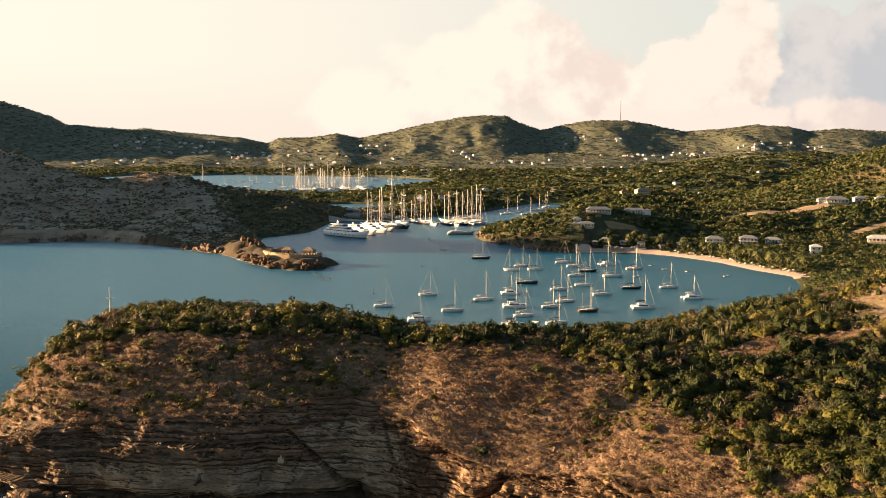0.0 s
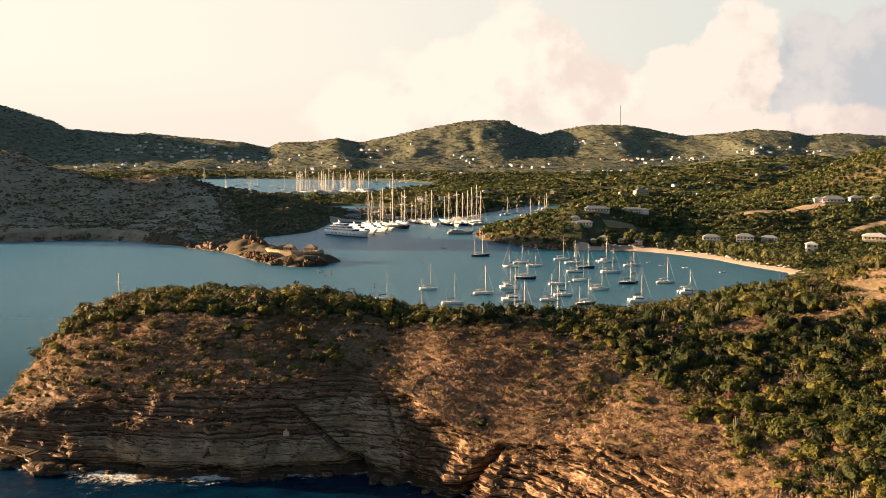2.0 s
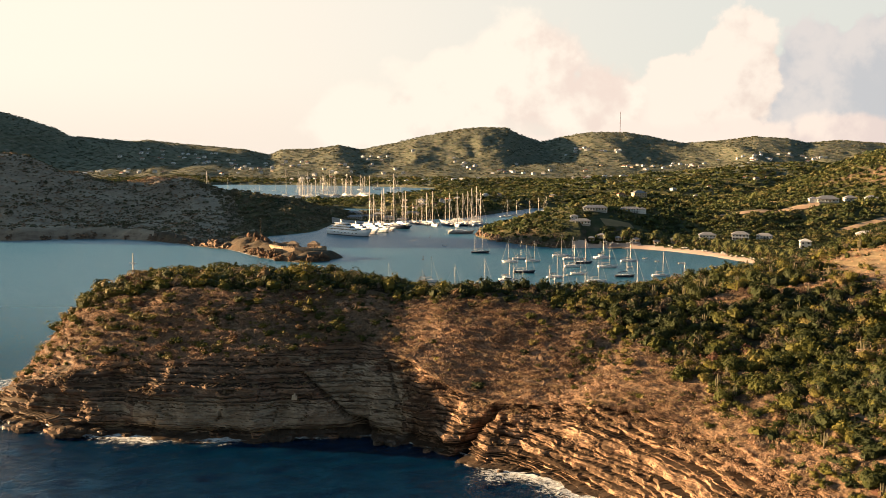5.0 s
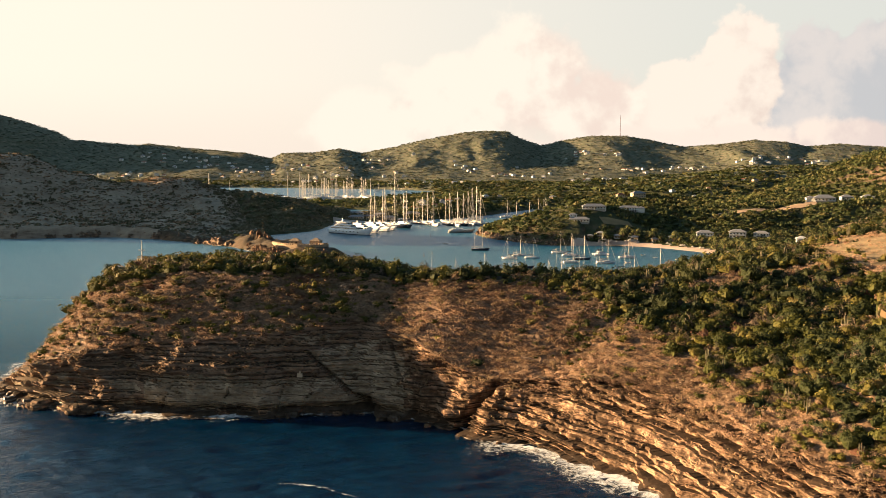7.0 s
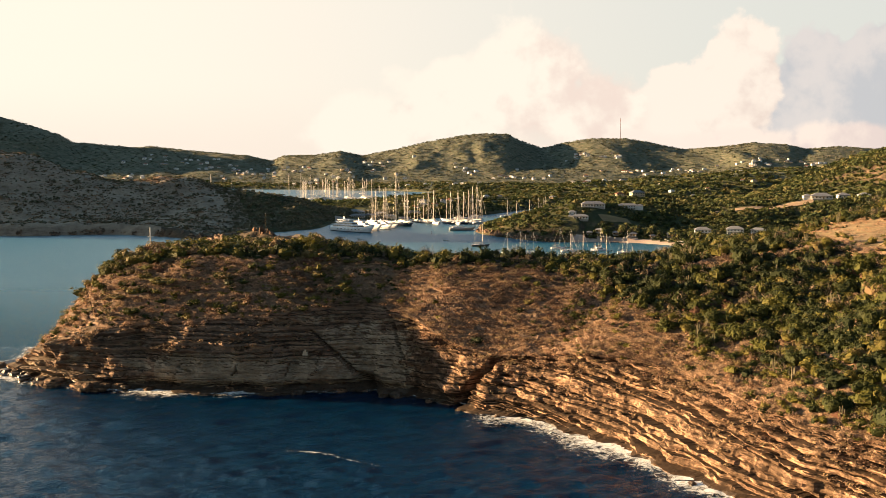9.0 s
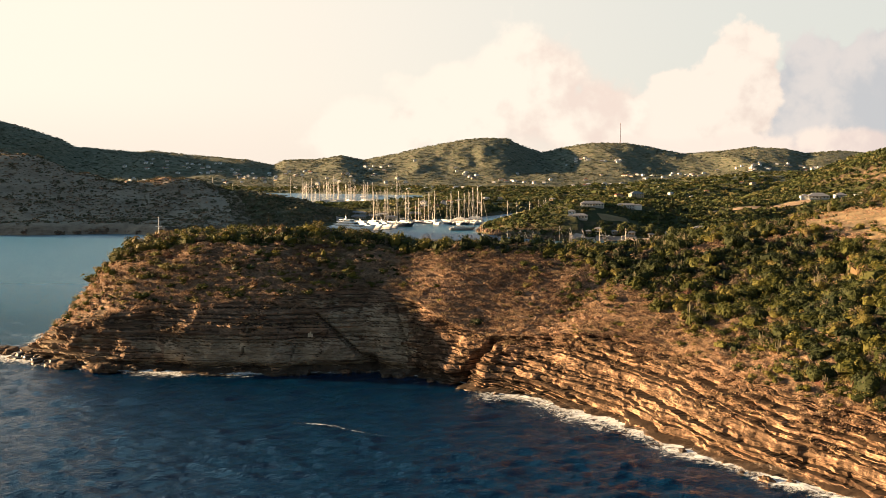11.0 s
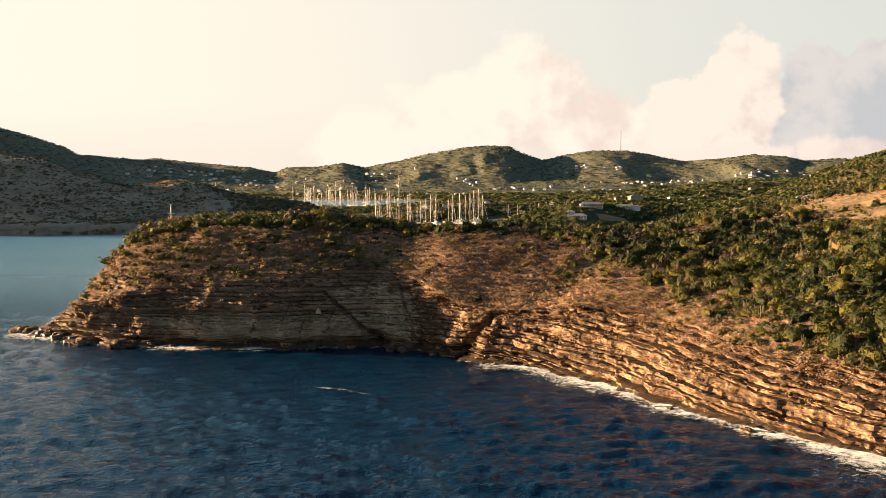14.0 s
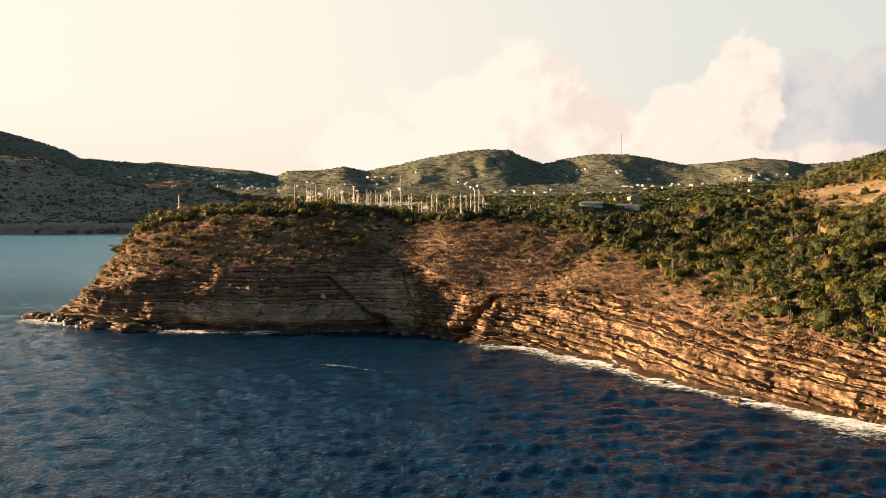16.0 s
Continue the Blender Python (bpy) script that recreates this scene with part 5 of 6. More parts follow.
def house(name, sx, sy, storeys, label, category, wall=PLASTER, roof=SHINGLE, group="", hip=True, porch=True, base=2.0, wings=(), plain=False):
    """A house with walls, roof, windows with frames and sills, a door and a veranda, facing -y."""
    ob = thing(name, 0, 0, 0, 0, label, category, group)
    h = 2.9 * storeys
    part("wall", boxed(0, 0, -base, sx, sy, h + base), wall, ob)
    part("roof", add_roof(bmesh.new(), 0, 0, h, sx, sy, min(sx, sy) * 0.30, 0.7, hip), roof, ob)
    for wx, wy, ww, wd in wings:
        part("wing_wall", boxed(wx, wy, -base, ww, wd, h * 0.95 + base), wall, ob)
        part("wing_roof", add_roof(bmesh.new(), wx, wy, h * 0.95, ww, wd, min(ww, wd) * 0.30, 0.6, hip), roof, ob)
    n = max(2, int(sx / 3.2))
    if plain:
        part("door", boxed(0, -sy / 2, 0.0, 1.3, 0.12, 2.2), TEAK, ob)
        for s in (-1, 1):
            part("window", boxed(s * sx * 0.3, -sy / 2, h - 2.05, 2.2, 0.14, 1.4), DARK_GLASS, ob)
    for st in range(0 if plain else storeys):
        for k in range(n):
            x = -sx / 2 + (k + 0.5) * sx / n
            if st == 0 and k == n // 2:
                part("door", boxed(x, -sy / 2, 0.0, 1.3, 0.12, 2.2), TEAK, ob)
                continue
            w = part("window", boxed(x, -sy / 2, st * 2.9 + 0.85, 1.5, 0.14, 1.4), DARK_GLASS, ob)
            part("frame", boxed(x, -sy / 2, st * 2.9 + 2.25, 1.8, 0.22, 0.16), WHITE_PAINT, w)
            part("sill", boxed(x, -sy / 2, st * 2.9 + 0.70, 1.8, 0.30, 0.12), WHITE_PAINT, w)
        for s in (-1, 1):
            for k in range(2):
                part("window", boxed(s * sx / 2, -sy / 4 + k * sy / 2, st * 2.9 + 0.85, 0.14, 1.4, 1.4), DARK_GLASS, ob)
    if porch:
        part("veranda_roof", boxed(0, -sy / 2 - 1.4, 2.65, sx * 0.9, 2.8, 0.16), roof, ob)
        part("veranda_floor", boxed(0, -sy / 2 - 1.4, -base, sx * 0.9, 2.8, base + 0.05), CONCRETE, ob)
        for k in range(n + 1):
            part("post", rod((-sx * 0.44 + k * sx * 0.88 / n, -sy / 2 - 2.6, 0), (-sx * 0.44 + k * sx * 0.88 / n, -sy / 2 - 2.6, 2.66), 0.10), WHITE_PAINT, ob)
    return ob


def settle(ob, x, y, turn=0, lift=0.0, z=None, size=1.0):
    zz = ground_at(x, y) + lift if z is None else z
    ob.matrix_world = pose(x, y, zz, 0, 0, turn) @ Matrix.Scale(size, 4)
    return ob


def put(ob, x, y, turn=0, lift=0.0, z=None, size=1.0):
    c = copy_thing(ob, pose(x, y, ground_at(x, y) + lift if z is None else z, 0, 0, turn))
    c.scale = (size, size, size)
    return c


# ---- the anchorage ----
def build_anchorage():
    rng = random.Random(4)
    kinds = {
        "s": sailboat(WHITE, CANVAS, "", "white sailing yacht with navy canvas at anchor"),
        "p": sailboat(WHITE, PALE_CANVAS, "", "white sailing yacht with pale sail cover at anchor", 12.5, 17.5),
        "d": sailboat(NAVY, CANVAS, "dark navy hull", "dark-hulled sailing yacht at anchor", 13.5, 18.5),
        "k": sailboat(BROWN_HULL, PALE_CANVAS, "varnished brown hull", "brown wooden ketch at anchor", 13.5, 17.0, True),
        "K": sailboat(NAVY, PALE_CANVAS, "dark hull", "long dark-hulled ketch at anchor", 17.0, 22.0, True),
        "w": sailboat(WHITE, PALE_CANVAS, "", "white two-masted ketch at anchor", 15.0, 18.0, True),
        "c": catamaran("white catamaran with dark windows at anchor"),
        "m": catamaran("white motor catamaran with pale bimini at anchor", 12.5, 15.0, PALE_CANVAS),
    }
    spots = (("K", 34, 797, 2), ("p", 64, 747, 8), ("s", 54, 722, 175), ("s", 73, 727, -4), ("K", 60, 655, -5), ("m", 45, 610, 4), ("c", 44, 560, 0), ("p", 27, 585, 6),
             ("s", 7, 546, 3), ("p", 47, 530, 8), ("c", 39, 500, -4), ("s", 63, 507, 10), ("s", 79, 626, 0), ("p", 66, 559, 4), ("s", 77, 578, 5), ("p", 100, 770, -6),
             ("s", 106, 745, 5), ("p", 100, 692, 3), ("d", 112, 716, 6), ("s", 98, 645, -8), ("c", 133, 755, 10), ("w", 126, 688, 0), ("s", 150, 729, 5), ("d", 128, 631, 2),
             ("p", 104, 604, -4), ("k", 86, 545, 14), ("c", 120, 556, -2), ("p", 154, 634, 0), ("m", 158, 590, 4), ("s", -34, 562, 4), ("p", -8, 604, -6), ("c", -12, 518, 0))
    used = set()
    for kind, x, y, turn in spots:
        size = 0.94 + 0.14 * rng.random()
        if kind not in used:
            used.add(kind)
            settle(kinds[kind], x, y, turn, 0, 0.0, size)
        else:
            put(kinds[kind], x, y, turn, 0, 0.0, size)
    tender = dinghy()
    settle(tender, 173, 730, 10, 0, 0.0)
    for x, y, turn in ((188, 716, 0), (168, 752, 40), (209, 690, 5), (20, 580, 70), (38, 520, 20), (90, 640, 0), (52, 512, 130), (-93, 700, 30), (3, 862, 5), (-90, 690, 90), (143, 690, 12)):
        put(tender, x, y, turn, 0, 0.0, 1.15)


build_anchorage()


# ---- the dockyard and the far marina ----
def build_docks():
    rng = random.Random(9)
    y1 = motor_yacht(68, "white three-deck motor yacht berthed stern to the quay")
    settle(y1, -97, 987, -43, 0, 0.0)
    y2 = motor_yacht(52, "white motor yacht berthed at the stone quay", WHITE, 3)
    settle(y2, -86, 1014, -43, 0, 0.0)
    put(y2, -74, 1037, -44, 0, 0.0, 0.95)
    put(y2, -66, 1056, -44, 0, 0.0, 0.8)
    put(y2, -9, 1120, -75, 0, 0.0, 0.62)
    put(y2, 14, 1165, 160, 0, 0.0, 0.7)
    put(y2, 34, 1185, 170, 0, 0.0, 0.75)
    dark = motor_yacht(38, "dark-hulled motor yacht at the quay", NAVY, 2)
    settle(dark, -50, 1082, -35, 0, 0.0)
    barge = motor_yacht(30, "grey work boat moored under the wooded point", CONCRETE, 2)
    settle(barge, 22, 1010, 10, 0, 0.0)
    tall = big_sailer(58, 64, "large sailing yacht with a very tall mast at the quay")
    settle(tall, -60, 1090, -45, 0, 0.0)
    mid = big_sailer(42, 44, "large white sailing yacht at the quay", 1, WHITE)
    settle(mid, -74, 1100, -45, 0, 0.0)
    two = big_sailer(40, 40, "two-masted sailing yacht at the marina", 2)
    settle(two, 8, 1130, -70, 0, 0.0)
    for x, y, s, o in ((-83, 1110, 0.92, mid), (-88, 1120, 0.95, mid), (-70, 1115, 1.05, mid), (-50, 1140, 0.9, mid), (-45, 1150, 0.95, mid), (-20, 1140, 1.0, two), (-14, 1145, 0.95, mid), (18, 1120, 0.95, mid),
                       (24, 1130, 0.98, two), (30, 1140, 0.95, mid), (36, 1128, 1.05, mid), (41, 1142, 1.08, mid), (46, 1150, 0.9, mid), (-33, 1160, 0.8, two)):
        put(o, x, y, -60 + rng.uniform(-25, 15), 0, 0.0, s)
    # boats in the inner reach
    for x, y, s in ((90, 1300, 0.55), (105, 1330, 0.5), (120, 1290, 0.55), (140, 1370, 0.55), (152, 1400, 0.5), (160, 1440, 0.55)):
        put(mid, x, y, rng.uniform(0, 60), 0, 0.0, s)
    # the far marina: tall masts close together
    for x, y, s in ((-318, 1884, 1.3), (-296, 1900, 1.28), (-276, 1905, 1.2), (-262, 1920, 0.95), (-252, 1930, 1.0), (-243, 1900, 1.05), (-236, 1935, 1.3), (-228, 1950, 0.95),
                    (-221, 1925, 1.15), (-210, 1950, 0.9), (-200, 1940, 1.12), (-190, 1960, 0.95), (-208, 2010, 0.85), (-232, 2010, 0.8), (-175, 2060, 0.85), (-165, 2100, 0.95),
                    (-480, 1910, 1.25), (-455, 1980, 0.9), (-258, 2020, 0.7), (-215, 2090, 0.7)):
        put(mid if rng.random() < 0.6 else two, x, y, rng.uniform(-60, 20), 0, 0.0, s)
    for x, y, s in ((-232, 1882, 0.9), (-255, 1890, 0.8), (-205, 1905, 0.85), (-285, 1888, 0.75), (-180, 1925, 0.7)):
        put(y2, x, y, rng.uniform(-30, 20), 0, 0.0, s)
    for k in range(22):
        put(mid, rng.uniform(-300, -165), rng.uniform(1885, 1990), rng.uniform(-60, 20), 0, 0.0, rng.uniform(0.6, 1.15))
    for k in range(26):
        put(mid, rng.uniform(-520, -90), rng.uniform(2050, 2550), rng.uniform(-30, 30), 0, 0.0, rng.uniform(0.32, 0.5))


build_docks()


# ---- houses ----
def build_houses():
    rng = random.Random(21)
    CLEAR.extend(((154, 921, 20, 12), (136, 884, 18, 10), (195, 952, 22, 12), (258, 1244, 22, 14), (408, 980, 24, 14), (434, 985, 14, 10), (455, 982, 14, 10), (248, 858, 10, 6), (276, 852, 10, 6), (299, 850, 9, 6), (316, 792, 11, 9), (391, 842, 15, 10), (216, 848, 9, 6),
                  (130, 866, 17, 10), (170, 893, 28, 9), (-150, 800, 34, 70), (-112, 1195, 14, 8), (-70, 1205, 12, 8), (-95, 1222, 14, 8), (-40, 1262, 12, 8), (-118, 1252, 14, 8), (-20, 1262, 12, 8)))
    villa = house("villa", 26, 10, 1, "long white villa with a grey hipped roof on the wooded point", "house", PLASTER, SHINGLE, "", True, True, 3, ((-8, 3, 10, 10), (9, 3, 9, 10)))
    settle(villa, 154, 927, -4, -0.6, None, 0.9)
    v2 = house("villa", 16, 8, 1, "white bungalow with a grey roof above the rocky shore", "house", PLASTER, SHINGLE, "", True, True, 4, ((-9, 2, 7, 8),))
    settle(v2, 136, 889, -8, -0.6, None, 0.95)
    v3 = house("villa", 9, 7, 1, "small white cottage with a grey hipped roof", "house", PLASTER, SHINGLE, "", True, False, 3)
    settle(v3, 129, 897, -5, -0.5, None, 0.8)
    v4 = house("villa", 26, 9, 2, "white two-storey house among dark trees", "house", WHITE_PAINT, SHINGLE, "", True, True, 3, ((15, -2, 9, 7),))
    settle(v4, 196, 959, -6, -1.6, None, 0.8)
    v5 = house("villa", 18, 11, 2, "cream plastered house with a brown roof on a clearing", "house", CREAM, SHINGLE, "", True, False, 3)
    settle(v5, 265, 1250, 12, -0.5)
    v6 = house("villa", 10, 7, 1, "small cream cottage beside the cream house", "house", CREAM, TERRACOTTA, "", True, False, 3)
    settle(v6, 240, 1244, 10, 0.8)
    v7 = house("villa", 22, 12, 1, "white house with a grey pyramid roof beside the road", "house", PLASTER, SHINGLE, "", True, True, 3, ((-14, 0, 9, 8),))
    settle(v7, 410, 984, -10, 0.5)
    v8 = house("villa", 12, 9, 1, "low white outbuilding with a grey roof", "house", PLASTER, SHINGLE, "", True, True, 3)
    settle(v8, 436, 988, -8, 0.4)
    put(v8, 457, 984, -12, 0.4)
    block = house("beach_house", 17, 10, 2, "white two-storey beach house with a grey shingle roof", "house", PLASTER, SHINGLE, "beach houses", True, True, 2)
    settle(block, 248, 857, -12, -0.6, None, 0.88)
    put(block, 277, 851, -16, -0.6, None, 0.9)
    put(block, 298, 847, -20, -0.8, None, 0.8)
    v9 = house("villa", 9, 8, 2, "white tower-like house with a pale roof", "house", PLASTER, PALE_ROOF, "", True, False, 2)
    settle(v9, 316, 795, -15, 0.3)
    v10 = house("villa", 20, 10, 1, "cream house with a pale roof at the edge of the wood", "house", CREAM, PALE_ROOF, "", True, True, 3)
    settle(v10, 393, 846, -20, 0.4)
    hut = house("beach_hut", 8, 6, 1, "open beach hut with a grey thatched roof", "hut", TEAK, SHINGLE, "beach huts", True, True, 1)
    settle(hut, 216, 848, -15, 0.2)
    for x, y in ((150, 862), (165, 858), (181, 853), (198, 846), (140, 858)):
        put(hut, x, y, rng.uniform(-25, 10), 0.1, None, rng.uniform(0.6, 0.9))
    store = house("dockyard_store", 24, 10, 1, "long dockyard store with a grey metal roof", "warehouse", CONCRETE, SHINGLE, "dockyard stores", True, False, 2)
    settle(store, -112, 1195, -6, 0.2, None, 0.8)
    for x, y, turn, size in ((-70, 1205, 4, 0.75), (-95, 1222, 0, 0.9), (-40, 1262, 8, 0.8), (-118, 1252, -4, 0.9), (-52, 1225, 30, 0.6), (-84, 1250, -20, 0.7)):
        put(store, x, y, turn, 0.2, None, size)
    # the village behind the marina, then scattered houses on the far slopes
    kinds = [house("village_house", 13, 9, 1, "village house with a pale roof among trees", "house", PLASTER, PALE_ROOF, "village houses", True, False, 3, (), True),
             house("village_house", 15, 9, 1, "village house with a grey roof among trees", "house", CREAM, SHINGLE, "village houses", True, False, 3, (), True),
             house("village_house", 12, 9, 2, "white two-storey village house among trees", "house", PLASTER, SHINGLE, "village houses", True, False, 3, (), True),
             house("village_house", 14, 9, 1, "village house with a red roof among trees", "house", PLASTER, TERRACOTTA, "village houses", True, False, 3, (), True)]
    spots = [(-42, 1330), (-28, 1350), (-12, 1345), (-30, 1385), (-55, 1380), (10, 1400), (0, 1375), (25, 1430), (40, 1470), (60, 1540), (75, 1600), (100, 1620), (-10, 1460), (-60, 1560), (130, 1640), (160, 1660), (190, 1600), (-25, 1700),
             (580, 1800), (600, 1790), (360, 1600), (420, 1700), (345, 1262), (300, 1400), (500, 1750), (640, 1850), (260, 1800), (700, 2100), (520, 2250)]
    for k in range(16):
        spots.append((340 + rng.uniform(0, 170), 2440 + rng.uniform(0, 150)))
    # clusters on the far slopes: centre, spread and number
    for cx, cy, sx, sy, n in ((-1120, 3260, 130, 80, 16), (-900, 3560, 230, 110, 26), (-650, 3400, 170, 130, 26), (-1050, 3700, 160, 60, 10), (-230, 3620, 120, 90, 7), (-260, 3300, 160, 120, 14), (110, 3380, 140, 90, 10),
                              (540, 3760, 60, 50, 8), (640, 3690, 50, 40, 7), (680, 3360, 90, 60, 12), (900, 3500, 120, 80, 10), (1150, 3480, 70, 60, 14), (1280, 3590, 60, 40, 6), (1390, 3520, 50, 40, 6), (1010, 3300, 140, 120, 12), (320, 3230, 160, 60, 10),
                              (-420, 3000, 120, 60, 8), (0, 2760, 160, 60, 14), (850, 2700, 160, 120, 10)):
        for _ in range(n):
            spots.append((rng.gauss(cx, sx * 0.6), rng.gauss(cy, sy * 0.6)))
    first = {0, 1, 2, 3}
    for i, (x, y) in enumerate(spots):
        _, d = ground_height(np.array([x]), np.array([y]))
        if d[0] < 6:
            continue
        k = rng.choice((0, 0, 0, 1, 2, 2, 3) if y > 2300 else (0, 1, 1, 1, 2, 3, 3))
        turn = rng.uniform(-40, 40)
        size = rng.uniform(0.7, 1.15) * (1.0 if y > 2300 else 0.72)
        CLEAR.append((x, y - 4, 14 * size, 13 * size))
        if k in first:
            first.discard(k)
            settle(kinds[k], x, y, turn, 0.8, None, size)
        else:
            put(kinds[k], x, y, turn, 0.8, None, size)


build_houses()


# ---- fort on the spit ----
def build_fort():
    CLEAR.append((-120, 770, 60, 55))
    rng = np.random.default_rng(3)
    line = ((-146, 779), (-140, 769), (-131, 760), (-121, 755), (-111, 753), (-102, 757), (-97, 765))
    fort = thing("fort", -118, 762, 0, 0, "low weathered stone fort wall with crenels on the rocky spit", "fort")
    fort.matrix_world = pose(0, 0, 0)
    for (ax, ay), (bx, by) in zip(line, line[1:]):
        z = 6.0
        length = math.hypot(bx - ax, by - ay)
        turn = math.degrees(math.atan2(by - ay, bx - ax))
        seg = part("wall", boxed(0, 0, -5, length + 0.8, 1.6, 7.4, 0.99), FORT_STONE, fort)
        seg.matrix_world = pose((ax + bx) / 2, (ay + by) / 2, z, 0, 0, turn)
        n = max(2, int(length / 2.2))
        for k in range(n):
            part("merlon", boxed(-length / 2 + (k + 0.5) * length / n, 0, 2.37, length / n * 0.62, 1.5, 1.1, 0.94), FORT_STONE, seg)
    part("terrace", boxed(-119, 767, -2, 42, 15, 9.4, 0.92), FORT_STONE, fort)
    for x, y, w, d, h, name in ((-126, 776, 9, 6, 2.6, "guardhouse"), (-107, 766, 9, 7, 3.4, "powder_magazine")):
        z = 7.4
        ob = thing(name, 0, 0, 0, 0, "small roofed stone building inside the old fort", "stone building", "fort buildings")
        part("wall", boxed(0, 0, -5, w, d, h + 5), FORT_STONE, ob)
        part("roof", add_roof(bmesh.new(), 0, 0, h, w, d, 2.6, 0.25, True), FORT_STONE, ob)
        part("door", boxed(w * 0.2, -d / 2, 0, 1.2, 0.2, 2.1), DARK_GLASS, ob)
        part("window", boxed(-w * 0.22, -d / 2, 1.0, 0.9, 0.2, 0.9), DARK_GLASS, ob)
        settle(ob, x, y, -12, 0, z)
    pole = thing("flagpole", 0, 0, 0, 0, "bare wooden flagpole on the rocky knoll", "flagpole")
    z = 12.0
    part("pole", rod((0, 0, -1), (0, 0, 15), 0.22, 0.12, 8), BARK, pole)
    part("pole_cap", rod((0, 0, 15), (0, 0, 15.3), 0.2, 0.1, 8), WHITE_PAINT, pole)
    settle(pole, -166, 842, 0, 0, z)
    # crags of red rock that stand out of the spit
    rr = random.Random(77)
    spots = [(-176, 840, 9, 12), (-168, 834, 9, 13), (-160, 828, 8, 11), (-183, 846, 8, 8), (-152, 820, 7, 8), (-148, 800, 6, 6.5), (-140, 790, 6, 6), (-156, 805, 6, 7), (-146, 785, 5, 6)]
    edge = ((-182, 826), (-164, 783), (-150, 762), (-133, 739), (-113, 724), (-100, 731), (-95, 744))
    for (ax, ay), (bx, by) in zip(edge, edge[1:]):
        for k in range(4):
            t = (k + rr.random()) / 4
            spots.append((ax + (bx - ax) * t + rr.uniform(0, 4), ay + (by - ay) * t + rr.uniform(0, 5), rr.uniform(3.2, 6.5), rr.uniform(3.0, 6.8)))
    own = len(spots)
    shore = ((-196, 836), (-232, 866), (-285, 919), (-338, 946), (-381, 940), (-440, 926))
    for (ax, ay), (bx, by) in zip(shore, shore[1:]):
        for k in range(8):
            t = (k + rr.random()) / 8
            spots.append((ax + (bx - ax) * t + rr.uniform(-2, 4), ay + (by - ay) * t + rr.uniform(0, 6), rr.uniform(4.0, 8.0), rr.uniform(2.5, 7.0)))
    point = ((100, 848), (84, 868), (68, 893), (52, 920), (42, 950), (37, 985), (44, 1040))
    for (ax, ay), (bx, by) in zip(point, point[1:]):
        for k in range(5):
            t = (k + rr.random()) / 5
            spots.append((ax + (bx - ax) * t + rr.uniform(1, 5), ay + (by - ay) * t + rr.uniform(-1, 3), rr.uniform(3.0, 5.5), rr.uniform(2.5, 5.5)))
    for i, (x, y, w, h) in enumerate(spots):
        bm = bmesh.new()
        bmesh.ops.create_icosphere(bm, subdivisions=4 if i < own else 3, radius=1.0)
        for v in bm.verts:
            p = v.co.copy()
            q = p * 1.5 + Vector((i * 3.1, i * 1.7, 0))
            k = 1 + 0.32 * noise.noise(q) - 0.30 * abs(noise.noise(q * 2.1)) + 0.20 * noise.cell(q * 2.6) - 0.16 * abs(noise.noise(q * 5.2)) + 0.08 * noise.noise(p * 11.0)
            v.co = Vector((p.x * w * k, p.y * w * 0.8 * k, p.z * h * k))
        crag = new("crag", bpy.data.meshes.new("crag"))
        bm.to_mesh(crag.data)
        bm.free()
        crag.data.materials.append(RED_ROCK if i < own else DARK_ROCK)
        crag.location = (x, y, 0.5)
        crag.rotation_euler = (0, 0, rr.uniform(0, 6))
        if i < own:
            tagged(crag, "red-brown sea crag on the fort spit", "rock", "crags of the spit")
        else:
            tagged(crag, "dark brown layered crag on the harbour shore", "rock", "crags of the harbour shore")


build_fort()


# ---- single things ----
def build_marks():
    cross = thing("cross", 0, 0, 0, 0, "tall slender white cross on the headland's edge", "cross")
    part("pole", rod((0, 0, 0.3), (0, 0, 10.6), 0.30, 0.2, 8), WHITE_PAINT, cross)
    part("crossbar", boxed(0, 0, 6.6, 2.6, 0.3, 0.36), WHITE_PAINT, cross)
    part("plinth", boxed(0, 0, -1.0, 1.6, 1.6, 1.5, 0.85), CONCRETE, cross)
    settle(cross, -116.2, 329.5, 0, 0, ground_at(-116.2, 329.5))
    mast = thing("radio_mast", 0, 0, 0, 0, "slender lattice radio mast on the far ridge", "radio mast")
    for a, b in ((-1.2, -1.2), (1.2, -1.2), (0, 1.2)):
        part("leg", rod((a, b, -3), (a * 0.3, b * 0.3, 92), 0.45, 0.3, 5), TERRACOTTA, mast)
    for k in range(12):
        part("brace", rod((-1.1, -1.1, k * 7.5), (1.0, -1.0, k * 7.5 + 7), 0.25, 0.25, 4), TERRACOTTA, mast)
    settle(mast, 790, 4215, 0, 0)
    # a pale scar in the cliff
    scar = thing("rock_scar", -43.3, 249.0, 12.0, 0, "pale fresh rock scar in the cliff face", "rock scar")
    for k, (dx, w, h) in enumerate(((-0.55, 0.6, 1.2), (0.0, 0.6, 1.7), (0.5, 0.5, 1.0))):
        part("splinter", boxed(dx, 0, 0, w, 1.2, h, 0.6), CREAM, scar)


build_marks()


